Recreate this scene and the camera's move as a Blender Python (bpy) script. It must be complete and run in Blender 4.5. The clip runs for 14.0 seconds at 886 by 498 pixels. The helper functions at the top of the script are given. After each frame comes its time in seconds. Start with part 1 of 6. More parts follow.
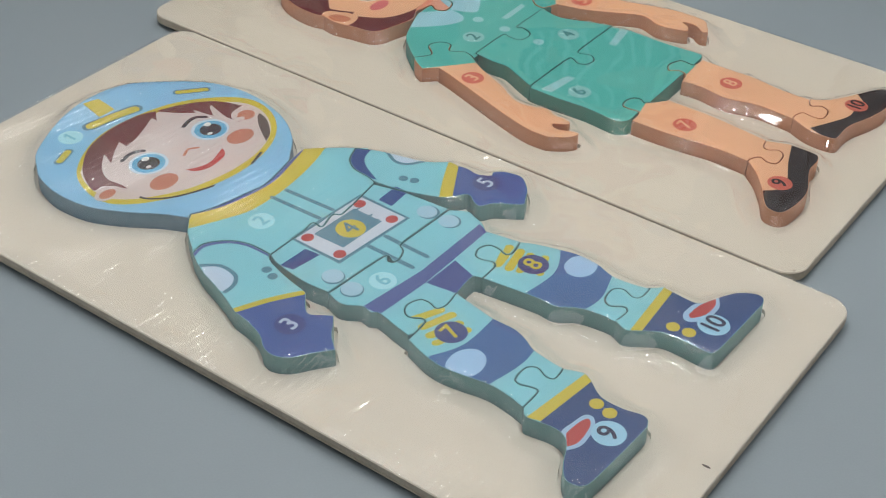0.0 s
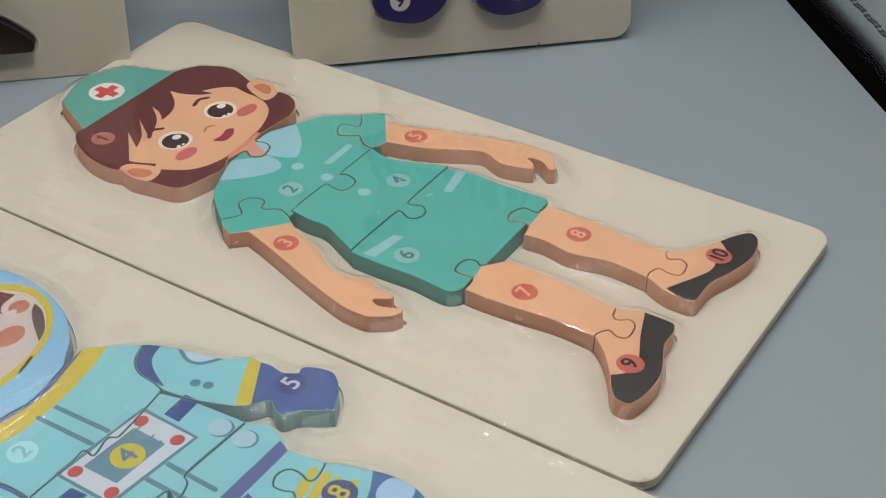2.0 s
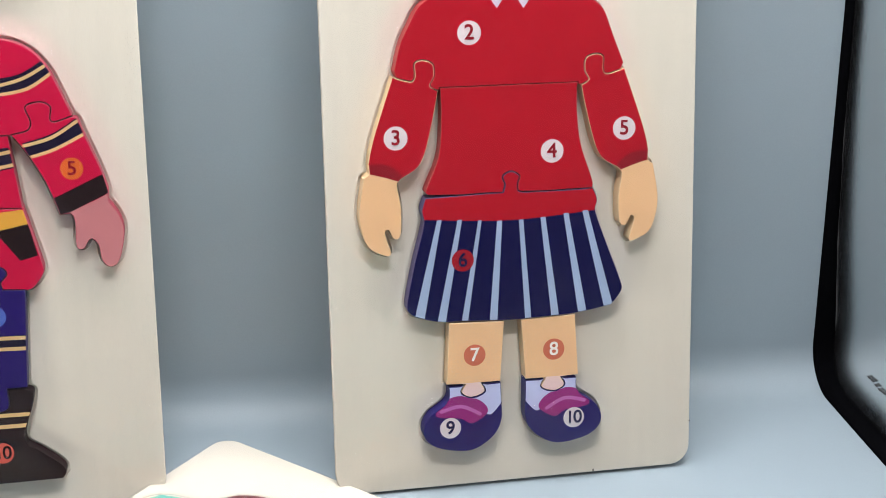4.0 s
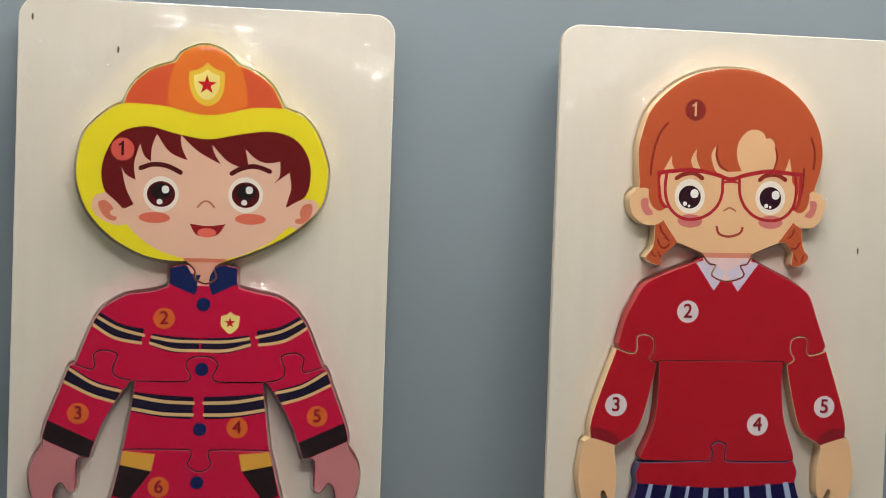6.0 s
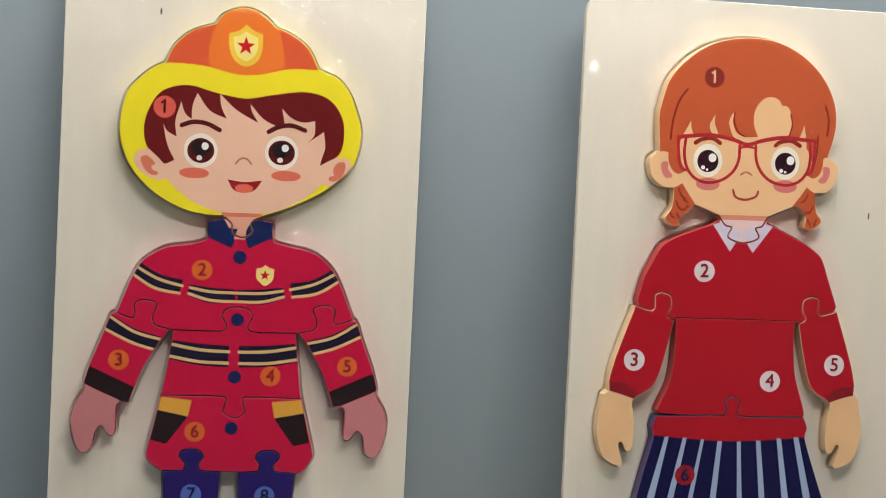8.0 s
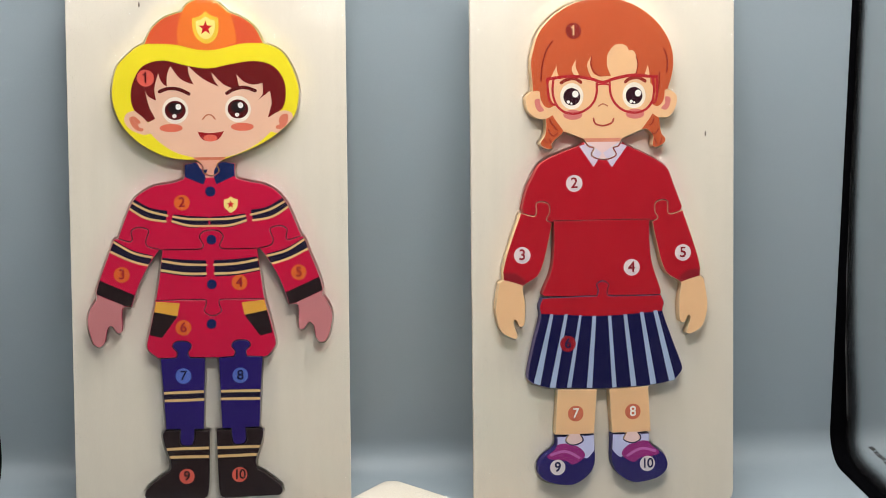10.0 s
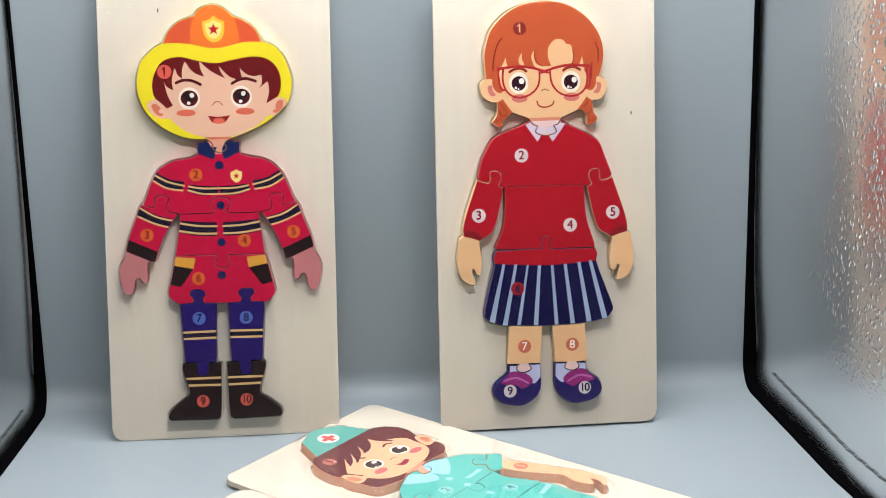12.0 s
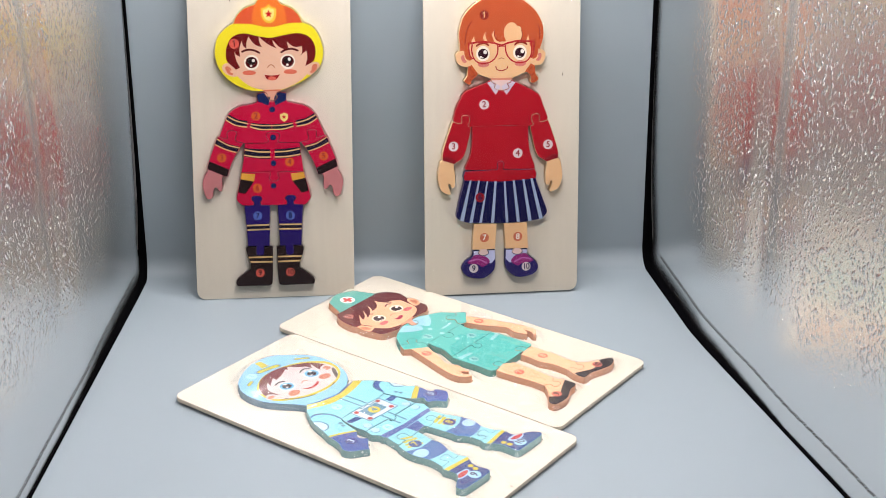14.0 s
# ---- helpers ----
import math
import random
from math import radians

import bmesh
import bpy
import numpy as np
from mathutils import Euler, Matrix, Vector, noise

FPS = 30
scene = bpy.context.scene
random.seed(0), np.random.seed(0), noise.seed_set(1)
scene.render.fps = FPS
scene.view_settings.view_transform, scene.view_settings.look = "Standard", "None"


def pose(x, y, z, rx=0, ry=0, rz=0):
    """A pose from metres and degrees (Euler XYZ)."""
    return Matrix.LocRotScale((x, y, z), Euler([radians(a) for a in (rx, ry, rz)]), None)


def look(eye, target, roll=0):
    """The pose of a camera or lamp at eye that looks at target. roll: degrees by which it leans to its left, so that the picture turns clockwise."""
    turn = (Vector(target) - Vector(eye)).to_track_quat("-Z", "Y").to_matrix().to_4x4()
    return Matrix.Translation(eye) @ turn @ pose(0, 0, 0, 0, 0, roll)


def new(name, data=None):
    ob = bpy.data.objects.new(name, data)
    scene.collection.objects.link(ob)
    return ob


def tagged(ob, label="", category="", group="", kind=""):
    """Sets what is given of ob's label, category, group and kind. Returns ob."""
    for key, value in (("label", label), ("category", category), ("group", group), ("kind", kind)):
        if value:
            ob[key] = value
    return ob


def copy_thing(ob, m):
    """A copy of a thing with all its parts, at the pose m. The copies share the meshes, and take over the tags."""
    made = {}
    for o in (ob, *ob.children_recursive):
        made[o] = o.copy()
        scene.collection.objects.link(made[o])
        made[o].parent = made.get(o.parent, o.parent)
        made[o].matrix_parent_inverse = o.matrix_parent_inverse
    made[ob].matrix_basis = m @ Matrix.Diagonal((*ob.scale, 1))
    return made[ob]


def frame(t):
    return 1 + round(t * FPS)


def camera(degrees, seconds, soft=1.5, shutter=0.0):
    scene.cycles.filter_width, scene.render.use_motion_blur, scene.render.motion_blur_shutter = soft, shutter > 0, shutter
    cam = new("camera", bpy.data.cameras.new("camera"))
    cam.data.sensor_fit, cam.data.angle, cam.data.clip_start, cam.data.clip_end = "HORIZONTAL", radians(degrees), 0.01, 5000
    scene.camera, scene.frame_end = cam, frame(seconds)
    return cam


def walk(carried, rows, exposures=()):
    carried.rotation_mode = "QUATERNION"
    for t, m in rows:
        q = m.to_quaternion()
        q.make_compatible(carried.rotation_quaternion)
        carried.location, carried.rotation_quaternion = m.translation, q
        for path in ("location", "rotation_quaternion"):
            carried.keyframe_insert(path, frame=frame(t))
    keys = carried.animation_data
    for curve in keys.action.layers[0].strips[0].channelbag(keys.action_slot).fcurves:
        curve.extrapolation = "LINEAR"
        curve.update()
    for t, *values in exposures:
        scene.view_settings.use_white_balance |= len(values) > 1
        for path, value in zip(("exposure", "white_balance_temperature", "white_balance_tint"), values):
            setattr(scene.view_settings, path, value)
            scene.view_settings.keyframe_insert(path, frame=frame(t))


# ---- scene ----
# camera and its path
EXPOSURES = [
    (0.0, -1.34, 6350, 10), (1.0, -1.31, 6350, 10), (1.5, -1.43, 6400, 10), (2.0, -1.34, 6450, 10), (3.0, -0.90, 6500, 10), (3.5, -0.50, 6350, 10),
    (4.0, 0.0, 6050, 11), (6.5, -0.75, 6500, 10), (7.5, -0.66, 6500, 10), (8.0, -0.52, 6450, 10), (8.5, -0.52, 6400, 10), (9.0, -0.42, 6450, 10),
    (11.5, -0.19, 6300, 12), (13.0, -0.22, 6350, 14), (14.0, -0.25, 6400, 16),
]
cam = camera(34.00, 14.0, soft=0.75)
PATH = [
    (0, (-0.0821, -0.6333, 0.3004), (-0.0260, -0.1570, -0.0601), 1.57),
    (0.5, (-0.0723, -0.6159, 0.3058), (-0.0096, -0.1448, -0.0604), 1.24),
    (1, (-0.0543, -0.5975, 0.3095), (0.0239, -0.1211, -0.0469), 1.39),
    (1.5, (-0.0416, -0.5739, 0.3116), (0.0376, -0.1003, -0.0481), 1.09),
    (2, (-0.0285, -0.5494, 0.3065), (0.0527, -0.0722, -0.0481), 0.47),
    (2.5, (-0.0196, -0.5259, 0.3109), (0.0523, -0.0361, -0.0281), -0.25),
    (3, (-0.0290, -0.5162, 0.3291), (0.0433, -0.0085, 0.0177), 0.63),
    (3.5, (-0.0373, -0.5048, 0.3353), (0.0529, 0.0175, 0.0541), 1.07),
    (4, (-0.0418, -0.4982, 0.3327), (0.0483, 0.0431, 0.0901), 1.20),
    (4.2, (-0.0538, -0.4960, 0.3278), (0.0370, 0.0542, 0.1065), 1.45),
    (6.3, (-0.1355, -0.5390, 0.3442), (-0.0565, 0.0394, 0.2056), 4.01),
    (6.5, (-0.1403, -0.5437, 0.3429), (-0.0618, 0.0346, 0.2037), 4.07),
    (7, (-0.1445, -0.5452, 0.3345), (-0.0624, 0.0344, 0.2029), 4.75),
    (7.5, (-0.1518, -0.5411, 0.3265), (-0.0599, 0.0371, 0.1951), 5.07),
    (8, (-0.1404, -0.5555, 0.3339), (-0.0613, 0.0220, 0.1917), 4.57),
    (8.5, (-0.1281, -0.5956, 0.3486), (-0.0516, -0.0195, 0.1994), 4.19),
    (9, (-0.1065, -0.6590, 0.3551), (-0.0456, -0.0825, 0.2004), 2.21),
    (9.2, (-0.1047, -0.6827, 0.3556), (-0.0445, -0.1062, 0.2006), 1.84),
    (11.3, (-0.0980, -0.8016, 0.3505), (-0.0322, -0.2248, 0.1990), 0.61),
    (11.5, (-0.1007, -0.8210, 0.3580), (-0.0352, -0.2455, 0.2014), 0.82),
    (12, (-0.1043, -0.8978, 0.3982), (-0.0384, -0.3263, 0.2279), 0.59),
    (12.5, (-0.1228, -0.9917, 0.4597), (-0.0521, -0.4270, 0.2698), 0.60),
    (13, (-0.1522, -1.0902, 0.5101), (-0.0727, -0.5322, 0.3045), 1.27),
    (13.5, (-0.1054, -1.1680, 0.5316), (-0.0514, -0.6095, 0.3192), 0.51),
    (14, (-0.1433, -1.2706, 0.5905), (-0.0748, -0.7220, 0.3575), 1.58),
]
walk(cam, [(t, look(eye, target, roll)) for t, eye, target, roll in PATH], EXPOSURES)


# world: faint room light; the tent's lamps and an added fill lamp do the rest
world = bpy.data.worlds.new("world")
world.use_nodes = True
scene.world = world
world.node_tree.nodes["Background"].inputs[0].default_value = (0.9, 0.95, 1.0, 1)
world.node_tree.nodes["Background"].inputs[1].default_value = 0.12


def area_lamp(name, eye, target, size_x, size_y, power, colour):
    data = bpy.data.lights.new(name, "AREA")
    data.shape, data.size, data.size_y, data.energy, data.color = "RECTANGLE", size_x, size_y, power, colour
    ob = new(name, data)
    ob.matrix_world = look(eye, target)
    return ob


for lamp_x in (-0.155, -0.115, -0.075, 0.075, 0.115, 0.155):
    area_lamp("tent_led", (lamp_x, -0.11, 0.685), (lamp_x, -0.12, 0.0), 0.020, 0.020, 0.11, (1.0, 0.995, 0.985))
# unseen fill lamp, added to brighten tent and foil from the front
area_lamp("room_fill_light", (0.0, -1.2, 2.38), (0.0, -1.0, 0.0), 1.6, 1.2, 20.0, (1.0, 0.99, 0.98))


# ---- materials ----
def nodes_of(name):
    m = bpy.data.materials.new(name)
    m.use_nodes = True
    t = m.node_tree
    return m, t, t.nodes["Principled BSDF"]


def link(t, a, b):
    t.links.new(a, b)


def varied(name, colour, rough, amount=0.06, scale=60.0, fine=900.0, bump=0.05, metal=0.0, coat=0.0, stretch=(1, 1, 1), dist=0.0002, spec=0.5):
    """A surface with a coarse and a fine variation of its colour and a slight relief. Scales are per metre."""
    m, t, p = nodes_of(name)
    n = t.nodes
    co = n.new("ShaderNodeTexCoord")
    mp = n.new("ShaderNodeMapping")
    mp.inputs["Scale"].default_value = stretch
    link(t, co.outputs["Object"], mp.inputs[0])
    a, b = n.new("ShaderNodeTexNoise"), n.new("ShaderNodeTexNoise")
    a.inputs["Scale"].default_value, b.inputs["Scale"].default_value = scale, fine
    a.inputs["Detail"].default_value = 5
    link(t, mp.outputs[0], a.inputs["Vector"])
    link(t, mp.outputs[0], b.inputs["Vector"])
    mx = n.new("ShaderNodeMath")
    mx.operation = "ADD"
    link(t, a.outputs["Fac"], mx.inputs[0])
    link(t, b.outputs["Fac"], mx.inputs[1])
    rg = n.new("ShaderNodeMapRange")
    rg.inputs["From Min"].default_value, rg.inputs["From Max"].default_value = 0.6, 1.4
    rg.inputs["To Min"].default_value, rg.inputs["To Max"].default_value = 1 - amount, 1 + amount
    link(t, mx.outputs[0], rg.inputs["Value"])
    mul = n.new("ShaderNodeVectorMath")
    mul.operation = "SCALE"
    mul.inputs[0].default_value = colour
    link(t, rg.outputs[0], mul.inputs["Scale"])
    link(t, mul.outputs[0], p.inputs["Base Color"])
    bp = n.new("ShaderNodeBump")
    bp.inputs["Strength"].default_value, bp.inputs["Distance"].default_value = bump, dist
    link(t, mx.outputs[0], bp.inputs["Height"])
    link(t, bp.outputs[0], p.inputs["Normal"])
    p.inputs["Roughness"].default_value, p.inputs["Metallic"].default_value = rough, metal
    p.inputs["Coat Weight"].default_value, p.inputs["Specular IOR Level"].default_value = coat, spec
    return m


def srgb(r, g, b):
    f = lambda c: c / 255 / 12.92 if c < 10.3 else ((c / 255 + 0.055) / 1.055) ** 2.4
    return (f(r), f(g), f(b))


BACKDROP = varied("grey_backdrop", (0.292, 0.345, 0.376), 0.5, 0.03, 8, 1500, 0.12)
# matte black for the band that fills the gap between sweep and foil
SEAM_BLACK = varied("seam_black", (0.0025, 0.0025, 0.003), 0.95, 0.2, 200, 3000, 0.1, spec=0.0)
WOOD = varied("pale_basswood", (0.70, 0.648, 0.552), 0.5, 0.035, 30, 500, 0.05, stretch=(6, 0.6, 1), spec=0.3)
WOOD_EDGE = varied("board_edge", (0.62, 0.54, 0.43), 0.7, 0.15, 200, 1500, 0.2)


def part(name, bm, material, parent=None, label=""):
    """One mesh object from a bmesh, under its thing."""
    me = bpy.data.meshes.new(name)
    bm.to_mesh(me)
    bm.free()
    for m in material if isinstance(material, (list, tuple)) else [material]:
        me.materials.append(m)
    ob = new(name, me)
    ob.parent = parent
    if label:
        ob["label"] = label
    return ob


# board frames: lower left corner of the face, x across, y towards the head
BOARD_F = pose(-0.2190, 0.0069, 0.0006, 78.31, 0, 1.41)
BOARD_G = pose(0.0, 0.0, 0.0019, 78.68, 0, 2.46)
BOARD_N = pose(0.0800, -0.2678, 0.0051, 0.07, 0, 48.11)
BOARD_A = pose(-0.0060, -0.3954, 0.0054, 0.11, 0, 48.09)


def film_material(name, swell, index, corners, hatch, haze):
    """Clear film: see-through, with a weak mirror gloss, creases that fan from the head-end corners and fine drawn hatching."""
    m = bpy.data.materials.new(name)
    m.use_nodes = True
    t = m.node_tree
    n = t.nodes
    n.clear()
    out, mix = n.new("ShaderNodeOutputMaterial"), n.new("ShaderNodeMixShader")
    clear, gloss = n.new("ShaderNodeBsdfTransparent"), n.new("ShaderNodeBsdfGlossy")
    
    fr = n.new("ShaderNodeFresnel")
    fr.inputs["IOR"].default_value = index
    co = n.new("ShaderNodeTexCoord")
    along = n.new("ShaderNodeSeparateXYZ")
    link(t, co.outputs["Object"], along.inputs[0])
    px, py = along.outputs["X"], along.outputs["Y"]

    def calc(op, x, y=0.0):
        k = n.new("ShaderNodeMath")
        k.operation = op
        for i, v in enumerate((x, y)):
            if isinstance(v, (int, float)):
                k.inputs[i].default_value = v
            else:
                link(t, v, k.inputs[i])
        return k.outputs[0]

    def noise_at(scale, stretch, turn, detail=1.0):
        mp, tx = n.new("ShaderNodeMapping"), n.new("ShaderNodeTexNoise")
        mp.inputs["Scale"].default_value, mp.inputs["Rotation"].default_value = stretch, (0, 0, turn)
        tx.inputs["Scale"].default_value, tx.inputs["Detail"].default_value = scale, detail
        link(t, co.outputs["Object"], mp.inputs[0])
        link(t, mp.outputs[0], tx.inputs["Vector"])
        return tx.outputs["Fac"]

    def noise_of(x, y, z):
        v, tx = n.new("ShaderNodeCombineXYZ"), n.new("ShaderNodeTexNoise")
        tx.inputs["Scale"].default_value, tx.inputs["Detail"].default_value = 1.0, 1.0
        for i, q in enumerate((x, y, z)):
            if isinstance(q, float):
                v.inputs[i].default_value = q
            else:
                link(t, q, v.inputs[i])
        link(t, v.outputs[0], tx.inputs["Vector"])
        return tx.outputs["Fac"]

    def patch(fac, low, high):
        """0 at low, 1 at high, smooth between; low may be the larger."""
        r = n.new("ShaderNodeMapRange")
        r.interpolation_type = "SMOOTHSTEP"
        a, b = (0.0, 1.0) if low < high else (1.0, 0.0)
        r.inputs["From Min"].default_value, r.inputs["From Max"].default_value = min(low, high), max(low, high)
        r.inputs["To Min"].default_value, r.inputs["To Max"].default_value = a, b
        link(t, fac, r.inputs["Value"])
        return r.outputs[0]

    def product(*terms):
        k = terms[0]
        for q in terms[1:]:
            k = calc("MULTIPLY", k, q)
        return k

    def ridges(across, pitch, slope, wander):
        """Parallel folds of that pitch, whose flanks reach that slope."""
        phase = calc("ADD", product(across, 2 * math.pi / pitch), product(wander, 14.0))
        return product(calc("SINE", phase), slope * pitch / (2 * math.pi))

    def droop(distance, reach, slope):
        """The film bends down towards an edge, over that reach."""
        k = calc("MAXIMUM", calc("SUBTRACT", reach, distance), 0.0)
        return product(k, k, -0.5 * slope / reach)

    rise = calc("MULTIPLY", noise_at(26.0, (1, 1, 1), 0.3), swell)
    creased = 0.0
    if corners:
        creased = product(patch(py, 0.245, 0.275), 0.06)
        top = calc("SUBTRACT", 0.304, py)
        rise = calc("ADD", rise, droop(top, 0.026, 0.45))
        for cx, seed in ((0.0, 2.3), (0.150, 7.9)):
            dx, dy = calc("SUBTRACT", px, cx), calc("SUBTRACT", 0.306, py)
            r = calc("SQRT", calc("ADD", product(dx, dx), product(dy, dy)))
            angle = calc("ARCTAN2", dy, dx)
            ray = product(calc("SINE", calc("ADD", product(angle, 44.0), product(noise_of(product(angle, 9.0), product(r, 40.0), seed), 16.0))), r, corners / 44.0)
            broken = patch(noise_of(product(angle, 6.0), product(r, 60.0), seed + 3.0), 0.38, 0.54)
            rise = calc("ADD", rise, calc("ADD", product(ray, broken, patch(r, 0.070, 0.040)), droop(r, 0.055, 0.75)))
        crown = product(ridges(px, 0.0034, corners, noise_at(30.0, (1, 0.4, 1), 0.1)), patch(py, 0.270, 0.284), patch(noise_at(30.0, (1, 0.8, 1), 0.5), 0.42, 0.52))
        rise = calc("ADD", rise, crown)
    border = product(noise_at(330.0, (1, 0.5, 1), 0.6), calc("MAXIMUM", patch(px, 0.1425, 0.1480), patch(px, 0.0085, 0.0025)), patch(noise_at(40.0, (1, 1, 1), 2.0), 0.45, 0.60), 0.0026)
    rise = calc("ADD", rise, border)
    if hatch:
        rise = calc("ADD", rise, product(droop(px, 0.090, 0.26), patch(py, 0.09, 0.17)))
        side = calc("MAXIMUM", product(patch(px, 0.120, 0.085), patch(py, 0.160, 0.200)), patch(px, 0.026, 0.010))
        broken = product(patch(noise_at(75.0, (0.55, 1.3, 1), 0.9), 0.44, 0.54), patch(noise_at(21.0, (1, 1, 1), 0.4), 0.33, 0.44))
        across = calc("ADD", py, product(px, 0.10))
        creased = product(side, 0.13)
        rise = calc("ADD", rise, product(ridges(across, 0.0031, hatch, noise_at(40.0, (0.25, 1, 1), 0.1)), side, broken))
    bump = n.new("ShaderNodeBump")
    bump.inputs["Strength"].default_value, bump.inputs["Distance"].default_value = 1.0, 1.0
    link(t, rise, bump.inputs["Height"])
    link(t, calc("ADD", creased, 0.03), gloss.inputs["Roughness"])
    milk, body = n.new("ShaderNodeBsdfDiffuse"), n.new("ShaderNodeMixShader")
    milk.inputs["Color"].default_value, body.inputs[0].default_value = (0.80, 0.82, 0.83, 1), haze
    for x, y in ((bump.outputs[0], gloss.inputs["Normal"]), (clear.outputs[0], body.inputs[1]), (milk.outputs[0], body.inputs[2]),
                 (fr.outputs[0], mix.inputs[0]), (body.outputs[0], mix.inputs[1]),
                 (gloss.outputs[0], mix.inputs[2]), (mix.outputs[0], out.inputs["Surface"])):
        link(t, x, y)
    return m


FILM_TAUT = film_material("shrink_film_taut", 0.0012, 1.42, 0.30, 0.0, 0.0)
FILM_NURSE = film_material("shrink_film_loose", 0.0024, 1.66, 0.16, 0.0, 0.05)
FILM_SPACE = film_material("shrink_film_hatched", 0.0026, 1.70, 0.0, 0.54, 0.10)


# paint colours
COLOURS = {
    "aqua": (140, 206, 216),
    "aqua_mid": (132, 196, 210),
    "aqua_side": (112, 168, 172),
    "black": (26, 14, 16),
    "blue_disc": (88, 112, 190),
    "blush": (214, 112, 88),
    "blush_g": (206, 124, 118),
    "blush_n": (206, 108, 112),
    "boot": (34, 18, 20),
    "boot_blue": (10, 64, 128),
    "button_pale": (172, 204, 220),
    "brown_disc": (140, 46, 38),
    "cap_teal": (96, 174, 162),
    "clay_disc": (200, 112, 86),
    "coat": (196, 8, 64),
    "coat_dark": (150, 28, 40),
    "coat_side": (176, 70, 90),
    "collar_white": (208, 200, 214),
    "coral_disc": (206, 106, 88),
    "cream_side": (230, 200, 158),
    "crimson_disc": (164, 26, 40),
    "ear": (208, 122, 96),
    "ear_dark": (88, 70, 66),
    "ear_n": (202, 132, 98),
    "eye_blue": (100, 178, 214),
    "eye_halo": (196, 220, 234),
    "eye_white": (236, 228, 214),
    "face_a": (212, 200, 196),
    "glasses": (176, 36, 46),
    "glove": (52, 88, 160),
    "gold": (228, 196, 66),
    "hair": (108, 12, 16),
    "hair_a": (112, 44, 44),
    "hair_dark": (142, 44, 30),
    "hair_g": (192, 92, 52),
    "hair_n": (106, 28, 32),
    "hat_mid": (226, 124, 46),
    "hat_side": (212, 92, 52),
    "iris_g": (48, 10, 26),
    "iris_n": (58, 24, 26),
    "jumper": (178, 14, 36),
    "jumper_dark": (140, 22, 36),
    "jumper_side": (180, 70, 70),
    "knee_blue": (52, 102, 160),
    "magenta": (170, 34, 74),
    "maroon": (82, 8, 12),
    "maroon_n": (106, 26, 28),
    "mint_disc": (150, 198, 196),
    "mouth_g": (164, 62, 50),
    "mouth_red": (150, 24, 30),
    "navy": (14, 34, 88),
    "navy_a": (10, 64, 138),
    "navy_b": (64, 78, 146),
    "navy_dark": (22, 24, 70),
    "navy_disc": (46, 62, 130),
    "neck": (206, 122, 92),
    "neck_g": (212, 140, 116),
    "neck_n": (220, 148, 122),
    "neck_pale": (226, 200, 196),
    "nose": (184, 116, 88),
    "orange_a": (196, 128, 100),
    "orange_disc": (216, 108, 46),
    "pale_a": (168, 204, 232),
    "pale_blue": (164, 206, 216),
    "pale_disc": (182, 228, 234),
    "pale_disc2": (166, 214, 236),
    "pale_gold": (236, 222, 136),
    "pale_strip": (164, 206, 208),
    "panel_a": (94, 142, 164),
    "pants": (38, 18, 104),
    "pants_side": (60, 45, 100),
    "pink_skin": (194, 128, 130),
    "pocket_yellow": (220, 168, 66),
    "pupil_a": (40, 32, 42),
    "purple": (80, 94, 156),
    "red": (196, 22, 34),
    "red_a": (188, 62, 54),
    "red_disc": (216, 96, 82),
    "red_n": (206, 60, 58),
    "rose_disc": (196, 118, 104),
    "shoe": (38, 30, 100),
    "shoe_dark": (38, 20, 20),
    "shoe_light": (190, 112, 176),
    "shoe_pink": (150, 46, 122),
    "skin": (226, 188, 162),
    "skin_g": (228, 190, 146),
    "skin_n": (230, 186, 148),
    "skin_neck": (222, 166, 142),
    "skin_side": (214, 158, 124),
    "skirt_navy": (12, 10, 68),
    "skirt_side": (90, 80, 120),
    "skirt_stripe": (168, 184, 210),
    "sky": (142, 196, 226),
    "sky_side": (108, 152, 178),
    "slate": (84, 132, 152),
    "sock": (192, 196, 226),
    "stripe_dark": (24, 16, 44),
    "stripe_tan": (226, 190, 132),
    "teal": (88, 185, 176),
    "teal_dark": (60, 132, 132),
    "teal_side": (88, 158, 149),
    "tongue": (224, 110, 90),
    "white": (240, 238, 232),
    "white_a": (206, 214, 224),
    "white_b": (196, 214, 230),
    "white_disc": (224, 216, 216),
    "yellow": (230, 216, 40),
    "yellow_a": (210, 192, 48),
    "yellow_side": (206, 188, 84),
}


